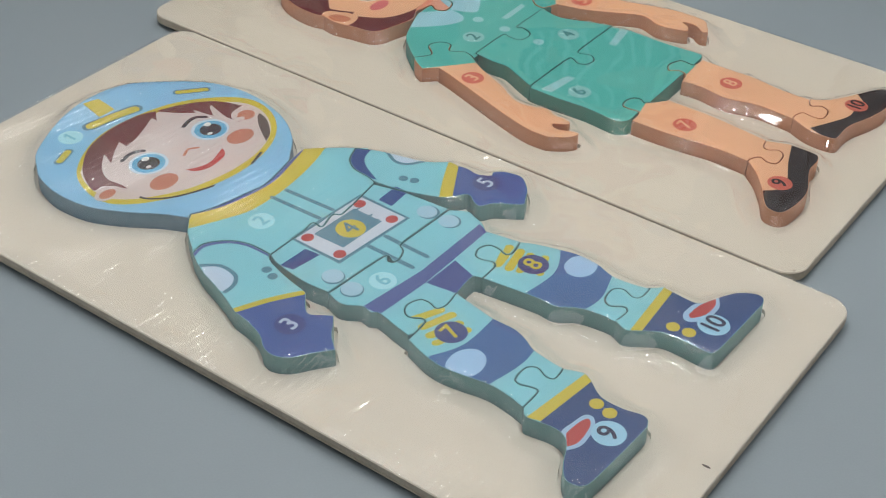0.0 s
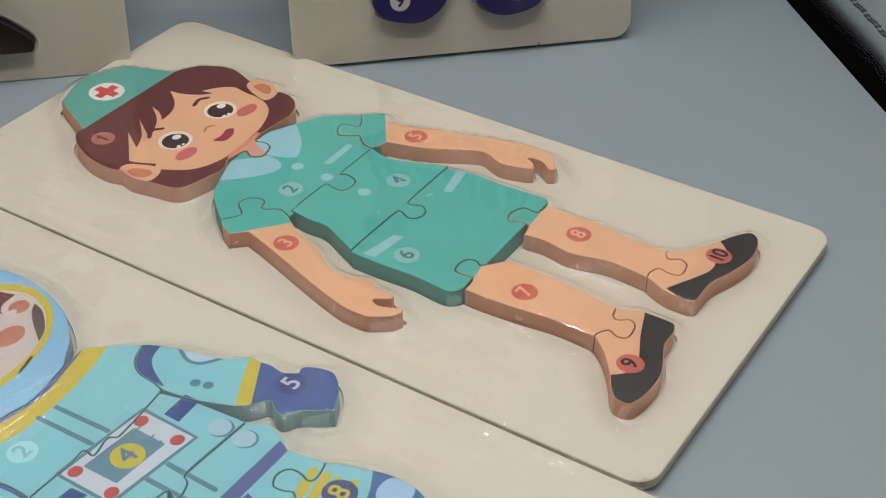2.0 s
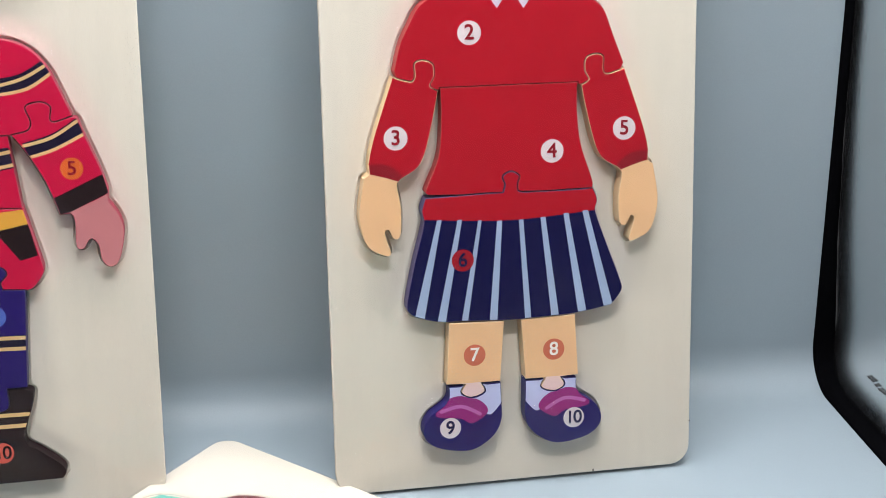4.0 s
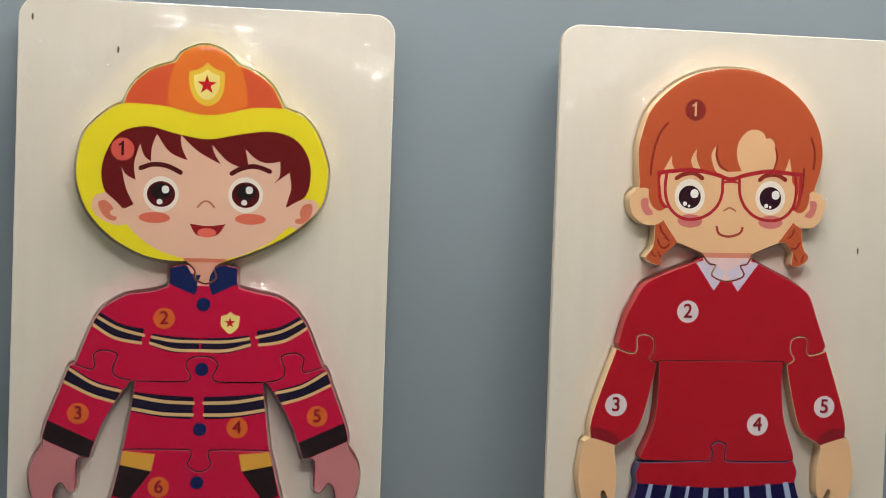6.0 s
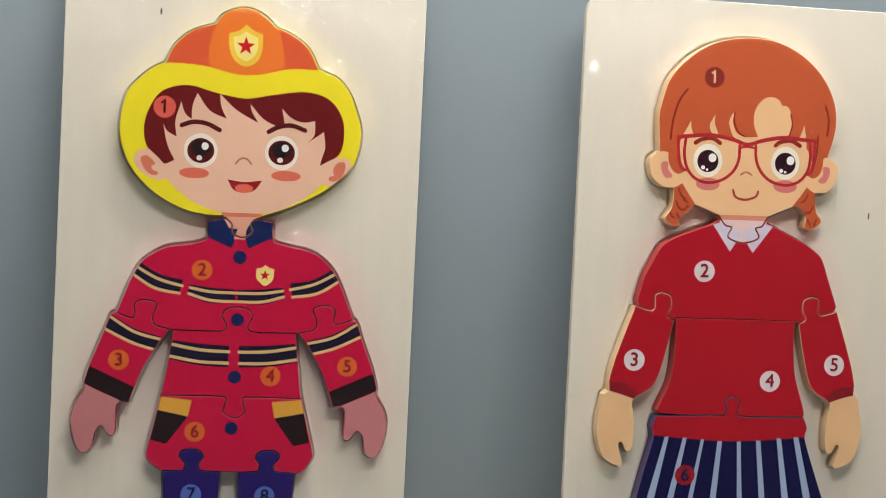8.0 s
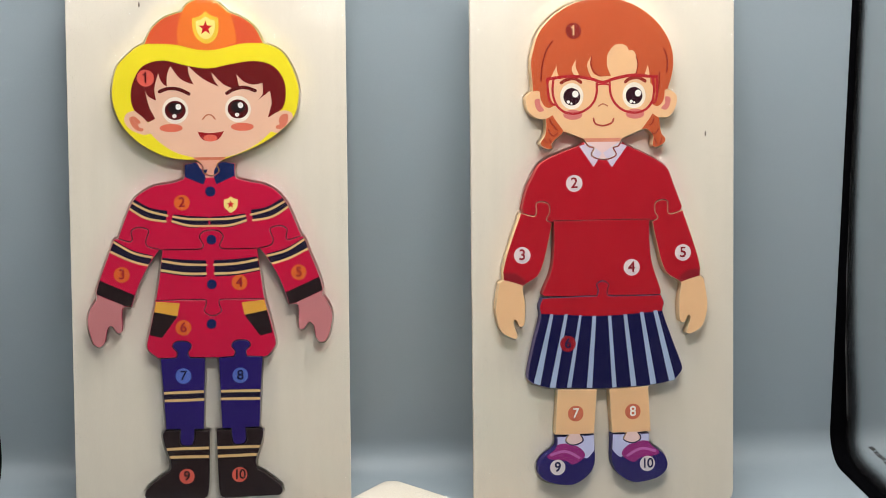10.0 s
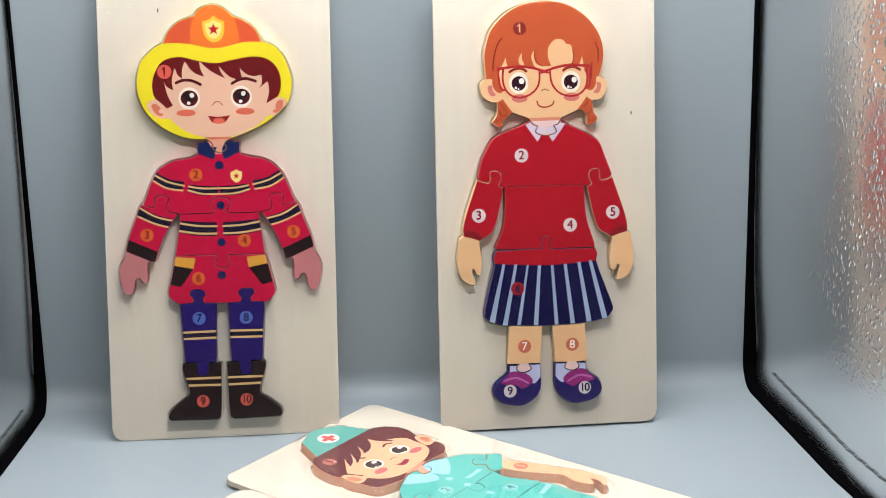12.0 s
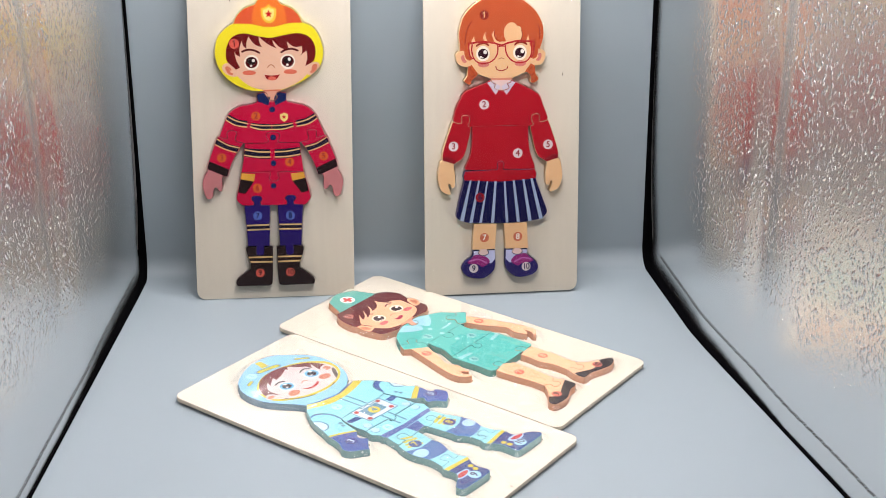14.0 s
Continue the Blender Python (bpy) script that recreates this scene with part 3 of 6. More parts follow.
def build_puzzle(art, m, label, film_seed, film, grain):
    thing = tagged(new("wooden_puzzle"), label, "puzzle", "wooden figure puzzles")
    thing.matrix_world = m
    # tray: bottom sheet and top sheet with the cut-out
    outer = round_rect(WIDE, TALL, 8)
    holes = [grown(p[4], 1.1) for p in art.pieces]
    v, t = carve([outer] + holes)
    c = v[t].mean(1)
    solid = inside(outer, c)
    for h in holes:
        solid &= ~inside(h, c)
    top = [tuple(x) for x in t[solid]]
    floor_t = [tuple(x) for x in t[inside(outer, c) & ~solid]]
    n = len(v)
    verts = [(x, y, 0.0) for x, y in v] + [(x, y, -RECESS) for x, y in v]
    edge_set = rim_of(top)
    on_outer = {k for k, p in enumerate(v) if min(p[0], WIDE - p[0], p[1], TALL - p[1]) < 0.01 or any(abs(math.hypot(p[0] - a, p[1] - b) - 8) < 0.02 for a, b in ((8, 8), (WIDE - 8, 8), (8, TALL - 8), (WIDE - 8, TALL - 8)) if abs(p[0] - 75) > 66.9 and abs(p[1] - TALL / 2) > TALL / 2 - 8.1)}
    inner = [(a, b) for a, b in edge_set if not (a in on_outer and b in on_outer)]
    faces, slots = list(top), [0] * len(top)
    faces += [(a, a + n, b + n, b) for a, b in inner]
    slots += [0] * len(inner)
    faces += [tuple(k + n for k in q) for q in floor_t]
    slots += [0] * len(floor_t)
    mesh_part("tray", verts, faces, slots, [WOOD, WOOD_EDGE], thing)
    # plywood edge in two layers and the back
    ring = [(0.0, 0.0), (0.35, -0.35), (0.35, -2.5), (0.15, -2.6), (0.15, -2.75), (0.35, -2.85), (0.35, -THICK + 1.3), (-1.6, -THICK + 0.2), (-1.8, -THICK)]
    k = len(outer)
    verts = []
    for d, z in ring:
        verts += [(x, y, z) for x, y in grown(outer, d)]
    faces, slots = [], []
    for r in range(len(ring) - 1):
        for i in range(k):
            j = (i + 1) % k
            faces.append((r * k + i, (r + 1) * k + i, (r + 1) * k + j, r * k + j))
            slots.append(0 if r < 1 else 1)
    faces.append(tuple((len(ring) - 1) * k + i for i in range(k))[::-1])
    slots.append(0)
    mesh_part("board_edge", verts, faces, slots, [WOOD, WOOD_EDGE], thing)
    # pieces
    v, t = carve([p[4] for p in art.pieces] + [p[1] for p in art.paints])
    c = v[t].mean(1)
    owner = np.full(len(t), -1)
    for k, p in enumerate(art.pieces):
        owner[inside(p[4], c)] = k
    paint = np.full(len(t), -1)
    names = [p[1] for p in art.pieces]
    for k, (colour, outline, group, only) in enumerate(art.paints):
        hit = inside(outline, c)
        if only:
            hit &= owner == names.index(only)
        paint[hit] = k
    piece_objects = []
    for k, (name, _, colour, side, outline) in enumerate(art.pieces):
        mine = np.nonzero(owner == k)[0]
        used = sorted({int(a) for i in mine for a in t[i]})
        rim = rim_of([tuple(t[i]) for i in mine])
        normal = {}
        for a, b in rim:
            d = v[b] - v[a]
            d = np.array((d[1], -d[0])) / (np.linalg.norm(d) + 1e-9)
            for q in (a, b):
                normal[q] = normal.get(q, np.zeros(2)) + d
        spot = {}
        for q in used:
            w = normal.get(q)
            spot[q] = tuple(v[q]) if w is None else tuple(v[q] - w / (np.linalg.norm(w) + 1e-9) * 0.42)
        lift = TOP + random.uniform(-0.12, 0.12)
        groups = {}
        for i in mine:
            g = art.paints[paint[i]][2] if paint[i] >= 0 else ""
            groups.setdefault(g, []).append(i)
        body = None
        for g in sorted(groups):
            idx = sorted({int(a) for i in groups[g] for a in t[i]})
            at = {q: j for j, q in enumerate(idx)}
            verts = [(*spot[q], lift) for q in idx]
            inks, faces, slots = [], [], []
            for i in groups[g]:
                ink = art.paints[paint[i]][0] if paint[i] >= 0 else colour
                if ink not in inks:
                    inks.append(ink)
                faces.append(tuple(at[int(a)] for a in t[i]))
                slots.append(inks.index(ink))
            mats = [ink_of(x) for x in inks]
            if body is None:
                base = len(verts)
                order = sorted(normal)
                ring_at = {q: base + j * 4 for j, q in enumerate(order)}
                for q in order:
                    w = normal[q] / (np.linalg.norm(normal[q]) + 1e-9)
                    p = v[q]
                    verts += [(*(p - w * 0.42), lift), (*(p - w * 0.25), lift - 0.08), (*(p - w * 0.18), lift - 0.35), (*(p - w * 0.16), -RECESS + 0.05)]
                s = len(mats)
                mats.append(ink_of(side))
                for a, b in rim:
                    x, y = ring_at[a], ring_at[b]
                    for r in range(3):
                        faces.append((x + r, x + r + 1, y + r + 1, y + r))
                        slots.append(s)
                body = mesh_part(name, verts, faces, slots, mats, thing)
                piece_objects.append((body, lift))
            else:
                mesh_part(g.split(".")[0], verts, faces, slots, mats, body)
    # printed numbers
    for ink, text, x, y, r in art.numbers:
        for k in range(len(art.pieces) - 1, -1, -1):
            if inside(art.pieces[k][4], np.array([(x, y)]))[0]:
                break
        body, lift = piece_objects[k]
        cu = bpy.data.curves.new("number", "FONT")
        cu.body, cu.size, cu.align_x, cu.align_y = text, 1.75 * r, "CENTER", "CENTER"
        cu.space_character = 0.85
        tmp = bpy.data.objects.new("number", cu)
        me = bpy.data.meshes.new_from_object(tmp)
        me.name = "number"
        me.transform(Matrix.Diagonal((MM, MM, MM, 1)))
        # thicker strokes: the digit laid four times with tiny shifts
        bm, fat = bmesh.new(), 0.024 * r * MM
        for k_copy, (sx, sy) in enumerate(((1, 1), (-1, 1), (-1, -1), (1, -1))):
            me.transform(Matrix.Translation((sx * fat, sy * fat, k_copy * 0.00001)))
            bm.from_mesh(me)
            me.transform(Matrix.Translation((-sx * fat, -sy * fat, -k_copy * 0.00001)))
        if text == "1":
            flag = [bm.verts.new((fx * r * MM, fy * r * MM, 0)) for fx, fy in ((0.02, 0.62), (-0.36, 0.44), (-0.30, 0.27), (0.02, 0.40))]
            bm.faces.new(flag)
        bm.to_mesh(me)
        bm.free()
        bpy.data.objects.remove(tmp)
        me.materials.clear()
        me.materials.append(ink_of(ink))
        ob = new("number", me)
        ob.location = (x * MM, y * MM, (lift + 0.12) * MM)
        ob.parent = body
    # dark knots in the board
    for x, y, rx, ry in grain:
        bm = bmesh.new()
        bmesh.ops.create_circle(bm, cap_ends=True, radius=1.0, segments=10, matrix=Matrix.Translation((x * MM, y * MM, 0.00006)) @ Matrix.Diagonal((rx * MM, ry * MM, 1, 1)))
        part("knot", bm, KNOT, thing, "small dark knot in the wood")
    shrink_film(art, thing, film_seed, film)
    return thing


def shrink_film(art, thing, seed, film):
    """Clear film drawn over board and pieces: it tents down from the pieces to the board."""
    step = 2.0
    nx, ny = int(WIDE / step) + 3, int(TALL / step) + 3
    gx, gy = np.meshgrid(np.linspace(-0.5, WIDE + 0.5, nx), np.linspace(-0.5, TALL + 0.5, ny))
    pts = np.stack([gx.ravel(), gy.ravel()], 1)
    solid = np.zeros(len(pts), bool)
    for p in art.pieces:
        solid |= inside(grown(p[4], 0.6), pts)
    z = np.where(solid, TOP + 0.35, 0.25).reshape(ny, nx)
    for _ in range(7):
        pad = np.pad(z, 1, mode="edge")
        z = np.maximum(z, np.maximum.reduce([pad[:-2, 1:-1], pad[2:, 1:-1], pad[1:-1, :-2], pad[1:-1, 2:]]) - 1.35)
    for _ in range(2):
        pad = np.pad(z, 1, mode="edge")
        z = np.maximum(np.where(solid.reshape(ny, nx), TOP + 0.3, 0.2), (pad[:-2, 1:-1] + pad[2:, 1:-1] + pad[1:-1, :-2] + pad[1:-1, 2:] + 2 * z) / 6)
    rise = np.array([noise.noise((x * 0.03 + seed, y * 0.02, seed)) for x, y in pts]).reshape(ny, nx)
    z = z + 0.3 + 0.45 * rise
    for cx in (8.0, WIDE - 8.0):
        for cy in (8.0, TALL - 8.0):
            # the film follows the rounded corners of the board
            away = pts - (cx, cy)
            far = np.hypot(away[:, 0], away[:, 1])
            out = (away[:, 0] * (cx - WIDE / 2) > 0) & (away[:, 1] * (cy - TALL / 2) > 0) & (far > 8.4)
            pts[out] = (cx, cy) + away[out] * (8.4 / far[out])[:, None]
    verts = [(x, y, float(h)) for (x, y), h in zip(pts, z.ravel())]
    faces = [(r * nx + q, r * nx + q + 1, (r + 1) * nx + q + 1, (r + 1) * nx + q) for r in range(ny - 1) for q in range(nx - 1)]
    ob = mesh_part("shrink_film", verts, faces, [0] * len(faces), [film], thing)
    ob["label"] = "clear glossy wrinkled shrink film"
    ob.data.polygons.foreach_set("use_smooth", [True] * len(faces))
    ob.visible_shadow = False


# firefighter picture, in millimetres on the board
art_f = Art()
art_f.piece("coat_piece", "coat", "coat_side", [(61.8, 196.4, 1), (61.5, 190.6), (61, 188.4, 1), (55, 186.4), (45.4, 184.9), (39.4, 181.8), (34.7, 178.2), (30.9, 171.2), (25.5, 156.8, 1), (27.4, 152.1, 1), (47.9, 149.9, 1), (100.4, 149.9, 1), (122.2, 152.2, 1), (124.2, 157, 1), (118.2, 171.6), (114.8, 177.5), (110, 182.3), (104.1, 185.3), (96.6, 186.7), (89.4, 188.6, 1), (88.8, 190.8), (88.8, 196.7, 1), (83.3, 197.7, 1), (67.3, 197.6, 1)])
art_f.piece("hem_piece", "coat", "coat_side", [(44.9, 123, 1), (103.6, 122.8, 1), (106.8, 110.4), (109.6, 99), (109.1, 95.9), (105.5, 91.3), (103.2, 90.2, 1), (45.5, 90.8, 1), (40.5, 95), (39.7, 99), (41.9, 108.2)])
art_f.piece("body_piece", "coat", "coat_side", [(48.7, 150.1, 1), (69.1, 150.2), (71, 152.4), (69, 156.6), (71, 159.7), (75.4, 160.5), (79.8, 159.7), (81.8, 156.6), (79.8, 152.4), (81.8, 150.2), (100.4, 150.2, 1), (101.3, 140.9), (103.6, 122.3, 1), (79.7, 122.3), (79.1, 119.5), (80.2, 116.4), (78, 114.2), (75.5, 113.6), (73, 114.2), (70.8, 116.5), (71.9, 119.6), (71.3, 122.4), (44.9, 122.5, 1), (47.6, 139.5)])
art_f.piece("boot_piece", "boot", "boot", [(47.1, 48.7), (49.2, 50.7), (52.2, 51, 1), (72.7, 50.1, 1), (72.2, 25.6), (71.3, 14.4), (68.3, 12.4, 1), (38.4, 12.9, 1), (36.9, 15.6), (38.7, 19.3), (46.5, 25.5), (50.8, 28.3), (51.1, 33.9), (48.4, 41.7)])
art_f.piece("boot_piece", "boot", "boot", [(100.6, 41.7), (98, 33.9), (98.2, 28.3), (102.5, 25.5), (110.3, 19.3), (112.2, 15.6), (110.6, 12.9, 1), (80.7, 12.4, 1), (77.7, 14.4), (76.8, 25.6), (76.3, 50.1, 1), (96.8, 51, 1), (99.8, 50.7), (102, 48.7)])
art_f.piece("leg_piece", "pants", "pants_side", [(46.8, 90.5, 1), (55.4, 91, 1), (55.9, 93.8), (53.4, 96.9), (55.4, 99.7), (61.4, 99.6), (63.7, 96.8), (61.7, 93.7), (62.6, 90.9, 1), (70.9, 90.5, 1), (69.6, 51.2, 1), (64.6, 51.2, 1), (64.3, 46.4), (63.2, 42.7), (59.1, 42.2), (56.6, 44.3), (56.8, 51.4, 1), (49.1, 51.5, 1)])
art_f.piece("leg_piece", "pants", "pants_side", [(99.9, 51.5, 1), (92.2, 51.4, 1), (92.4, 44.3), (89.9, 42.2), (85.8, 42.7), (84.7, 46.4), (84.4, 51.2, 1), (79.4, 51.2, 1), (78.1, 90.5, 1), (86.4, 90.9, 1), (87.3, 93.7), (85.3, 96.8), (87.6, 99.6), (93.6, 99.7), (95.6, 96.9), (93.1, 93.8), (93.6, 91, 1), (102.2, 90.5, 1)])
art_f.piece("sleeve_piece", "coat", "coat_side", [(25.5, 156.5, 1), (31.5, 154.6), (33.1, 156), (32.6, 160.4), (36.4, 162.4), (41.8, 160.7), (40.2, 155.2), (41.6, 151.8), (47.9, 150.4, 1), (43, 143.7), (37.5, 134), (33.9, 125), (32, 118.9, 1), (27.1, 118.1), (26.8, 106.3), (24.1, 105), (21.1, 108.9), (18.7, 106.4), (17.6, 100.2), (14.3, 97.5), (10.8, 100.3), (8.3, 110.9), (9.7, 117.9), (13.5, 123.7, 1), (13.2, 127.6, 1), (15.2, 134.6), (21.1, 150.1), (23, 155.7)])
art_f.piece("sleeve_piece", "coat", "coat_side", [(126, 155.7), (127.9, 150.1), (133.9, 134.6), (135.8, 127.6, 1), (135.5, 123.7, 1), (139.3, 117.9), (140.7, 110.9), (138.3, 100.3), (134.7, 97.5), (131.5, 100.2), (130.4, 106.4), (127.9, 108.9), (124.9, 105), (122.2, 106.3), (121.9, 118.1), (117, 118.9, 1), (115.1, 125), (111.5, 134), (106.1, 143.7), (101.1, 150.4, 1), (107.4, 151.8), (108.8, 155.2), (107.2, 160.7), (112.6, 162.4), (116.4, 160.4), (115.9, 156), (117.5, 154.6), (123.5, 156.5, 1)])
art_f.piece("head_piece", "yellow", "yellow_side", [(41.5, 261.3, 1), (43.7, 266.8), (47.2, 271.5), (52.9, 275.8), (61.6, 278.7, 1), (64.9, 283.2), (73.3, 286.1), (81, 283.8), (86.3, 278.7, 1), (94.3, 275.6), (100.9, 270.2), (105.1, 262, 1), (113.5, 258.8), (119.1, 252), (123.6, 240.3), (124.2, 233.4), (122.3, 223.8), (117.3, 217.1), (107.1, 209.1), (94.6, 202.9), (83.5, 198.8, 1), (79.4, 196.3), (80.2, 192.4), (76.1, 189.9), (71.7, 191.8), (71.4, 195.4), (67.6, 198.7, 1), (61.5, 198.6), (51.1, 200.5), (39.9, 206.2), (31.5, 213.6), (26.3, 222), (23.6, 233.5), (25.8, 247.3), (30.4, 253.7), (36.9, 259.3)])
art_f.paint("hat_side", loop([(41.5, 261.3, 1), (51, 261.2), (59.5, 260.5), (67.9, 258.5), (75.3, 257.8), (83, 259), (93.2, 261.5), (105.1, 261.7, 1), (109.5, 264, 1), (90.1, 291.2, 1), (57.2, 290.4, 1), (39.6, 273.6, 1)]))
art_f.paint("hat_mid", loop([(59.5, 261.1, 1), (58.9, 266.8), (60.3, 274.6), (63, 280.1, 1), (62.7, 290.5, 1), (87.3, 291.1, 1), (87.9, 277.1, 1), (89.9, 269.4), (90.7, 262.2, 1), (83, 259), (75.3, 257.8), (67.9, 258.5)]))
art_f.paint("gold", loop([(74.2, 279, 1), (77.2, 276.6), (81.1, 275.3, 1), (81.1, 269.2), (79.2, 263.9), (74.5, 261.4), (69.8, 263.8), (67.4, 268.9), (67.1, 275, 1), (71.5, 276.4)]), "shield")
art_f.paint("pale_gold", loop([(74.2, 276.2, 1), (76.7, 274.6), (79.1, 273.9, 1), (79.2, 269.5), (77.5, 265.6), (74.5, 263.8), (71.2, 265.4), (69.3, 269.2), (69, 273.6, 1), (72, 274.5)]), "shield")
art_f.paint("red", star(74.2, 269.9, 4.0), "shield")
art_f.paint("hair", loop([(33.7, 233.4), (35.6, 242), (40.7, 249.5), (51, 252.4), (63, 249.8), (75.4, 248.1), (86.6, 250.3), (99.9, 252.2), (109.6, 249.8), (115.2, 243.3), (116.9, 235.5), (115, 226.5), (107, 221.4, 1), (101.5, 218.8, 1), (49.2, 218.2, 1), (42.1, 219.5, 1), (35.6, 225.5)]), "hair")
art_f.paint("skin", loop([(42.6, 218.9, 1), (46.7, 220.9, 1), (43.4, 227.5), (41.5, 236, 1), (43.2, 233), (47.2, 230.8, 1), (46.4, 237.4), (48.6, 245.5, 1), (50.2, 240.8), (53, 238.4, 1), (53.2, 244.2), (55.1, 249.4, 1), (60.3, 242.4), (67.4, 239.4, 1), (65, 244.4), (64.4, 249.6, 1), (71.5, 243.1), (80.6, 238.3, 1), (77.9, 242.6), (77, 246, 1), (83.1, 239.7), (88.6, 237.3, 1), (91.7, 238.2, 1), (90.3, 244.8, 1), (94.4, 241), (99.1, 239.4), (104.4, 240.3, 1), (104.4, 234.5), (101.9, 231.1, 1), (108.3, 235.9, 1), (109.2, 229.8), (108.4, 226.4), (107, 221.4, 1), (113.7, 225.1), (119.2, 224.6), (120.4, 221), (117.3, 215.1), (112.6, 213.1), (108.7, 213.9, 1)]), "face")
art_f.paint("skin", loop([(42.6, 218.9, 1), (108.7, 213.9, 1), (101.2, 207.4), (90.7, 202), (83.5, 200, 1), (67, 199.8, 1), (56.6, 203), (48.4, 208.5), (44, 213.1, 1), (39.9, 212.5), (33.4, 215.2), (30.1, 219.9), (31.5, 224), (35.6, 225.5, 1), (39.9, 221.9)]), "face")
art_f.paint("skin", loop([(42.6, 218.9, 1), (60.1, 228.5, 1), (101.4, 229.1, 1), (107.6, 221.4, 1), (108.7, 213.9, 1), (79.4, 208, 1), (45.1, 212.6, 1)]), "face")
art_f.paint("navy", loop([(65.6, 197.9, 1), (84.9, 198, 1), (82.2, 188.5, 1), (68.4, 188.4, 1)]), "", "head_piece")
art_f.paint("skin", loop([(70.6, 197.9, 1), (79.9, 198, 1), (78.6, 193), (75.6, 190.1, 1), (72.5, 192.9)]), "", "head_piece")
art_f.paint("neck", loop([(67, 200.1, 1), (83.8, 200.2, 1), (83.8, 197.5, 1), (67, 197.3, 1)]), "", "head_piece")
art_f.paint("eye_white", oval(57.3, 225.5, 7.0, 7.2), "eye.a")
art_f.paint("maroon", oval(57.3, 225.5, 5.6, 5.2), "eye.a")
art_f.paint("black", oval(57.3, 226.6, 4.0, 3.2), "eye.a")
art_f.paint("white", oval(59, 227.4, 1.5, 1.6), "eye.a")
art_f.paint("white", oval(56.8, 222.4, 1.2, 1.1), "eye.a")
art_f.paint("eye_white", oval(90.9, 226.2, 7.0, 7.2), "eye.b")
art_f.paint("maroon", oval(90.9, 226.2, 5.6, 5.2), "eye.b")
art_f.paint("black", oval(90.9, 227.3, 4.0, 3.2), "eye.b")
art_f.paint("white", oval(92.3, 228.2, 1.5, 1.6), "eye.b")
art_f.paint("white", oval(90.4, 223.1, 1.2, 1.1), "eye.b")
art_f.paint("maroon", ribbon([(49.1, 235.6), (53.8, 237.3), (59.5, 236.8), (64.7, 234.4)], 1.9), "brow.a")
art_f.paint("maroon", ribbon([(85.1, 234.7), (88.6, 236.7), (94.4, 237.9), (100.3, 236.1)], 1.9), "brow.b")
art_f.paint("blush", oval(54.9, 216, 6.2, 2.2), "cheek.a")
art_f.paint("blush", oval(93.1, 216.5, 6.2, 2.2), "cheek.b")
art_f.paint("nose", ribbon([(71.9, 220.7), (73.3, 222.4), (74.9, 223.2), (76.8, 222.7), (78.5, 220.8)], 0.8), "nose")
art_f.paint("mouth_red", loop([(68.9, 214, 1), (76, 213.2), (83.2, 214.2, 1), (80.2, 209.9), (75.5, 208.8), (71.4, 209.9)]), "mouth")
art_f.paint("tongue", oval(75.8, 210.5, 3.8, 1.9), "mouth")
art_f.paint("navy", loop([(61.8, 196.4, 1), (66.2, 197.9), (70.3, 195.4), (75, 193.5, 1), (71.7, 185.4, 1), (61.8, 190, 1)]), "collar.a", "coat_piece")
art_f.paint("navy", loop([(88.8, 196.7, 1), (84.4, 198), (80.2, 195.5), (75.6, 193.5, 1), (78.9, 185.4, 1), (88.8, 190.2, 1)]), "collar.b", "coat_piece")
art_f.paint("stripe_dark", loop([(33.9, 178.2, 1), (42.9, 173), (52.2, 171.3, 1), (50.6, 164.7, 1), (40.5, 167.4), (30.9, 172.4, 1)]))
art_f.paint("stripe_tan", ribbon([(32.8, 176.2), (41.8, 171.3), (52, 168.6)], 1.25))
art_f.paint("stripe_tan", ribbon([(31.5, 172.9), (40.5, 167.4), (50.9, 165.5)], 1.25))
art_f.paint("stripe_dark", loop([(118.1, 172.4, 1), (108.5, 167.4), (98.4, 164.7, 1), (96.8, 171.3, 1), (106.1, 173), (115.1, 178.2, 1)]))
art_f.paint("stripe_tan", ribbon([(97, 168.6), (107.2, 171.3), (116.2, 176.2)], 1.25))
art_f.paint("stripe_tan", ribbon([(98.1, 165.5), (108.5, 167.4), (117.5, 172.9)], 1.25))
art_f.paint("stripe_dark", loop([(55.3, 169.4, 1), (63.8, 168.3), (74, 167.8, 1), (74, 162.5, 1), (63.8, 161.9), (53.9, 164.9, 1)]))
art_f.paint("stripe_tan", ribbon([(55.3, 168), (63.8, 166.6), (74, 166.4)], 1.25))
art_f.paint("stripe_tan", ribbon([(54.7, 165.5), (63.8, 163), (74, 162.8)], 1.25))
art_f.paint("stripe_dark", loop([(95.1, 164.9, 1), (85.2, 161.9), (75, 162.5, 1), (75, 167.8, 1), (85.2, 168.3), (93.8, 169.4, 1)]))
art_f.paint("stripe_tan", ribbon([(75, 166.4), (85.2, 166.6), (93.8, 168)], 1.25))
art_f.paint("stripe_tan", ribbon([(75, 162.8), (85.2, 163), (94.3, 165.5)], 1.25))
art_f.paint("stripe_dark", loop([(23.6, 155.7, 1), (33.1, 150.1), (43.8, 147.1, 1), (41.6, 140.9, 1), (32, 144.6), (20.9, 149.6, 1)]))
art_f.paint("stripe_tan", ribbon([(23.3, 154.6), (33.1, 148.7), (43.5, 146)], 1.25))
art_f.paint("stripe_tan", ribbon([(21.1, 149.6), (32, 144.3), (41.6, 141.5)], 1.25))
art_f.paint("stripe_dark", loop([(128.1, 149.6, 1), (117, 144.6), (107.4, 140.9, 1), (105.2, 147.1, 1), (115.9, 150.1), (125.4, 155.7, 1)]))
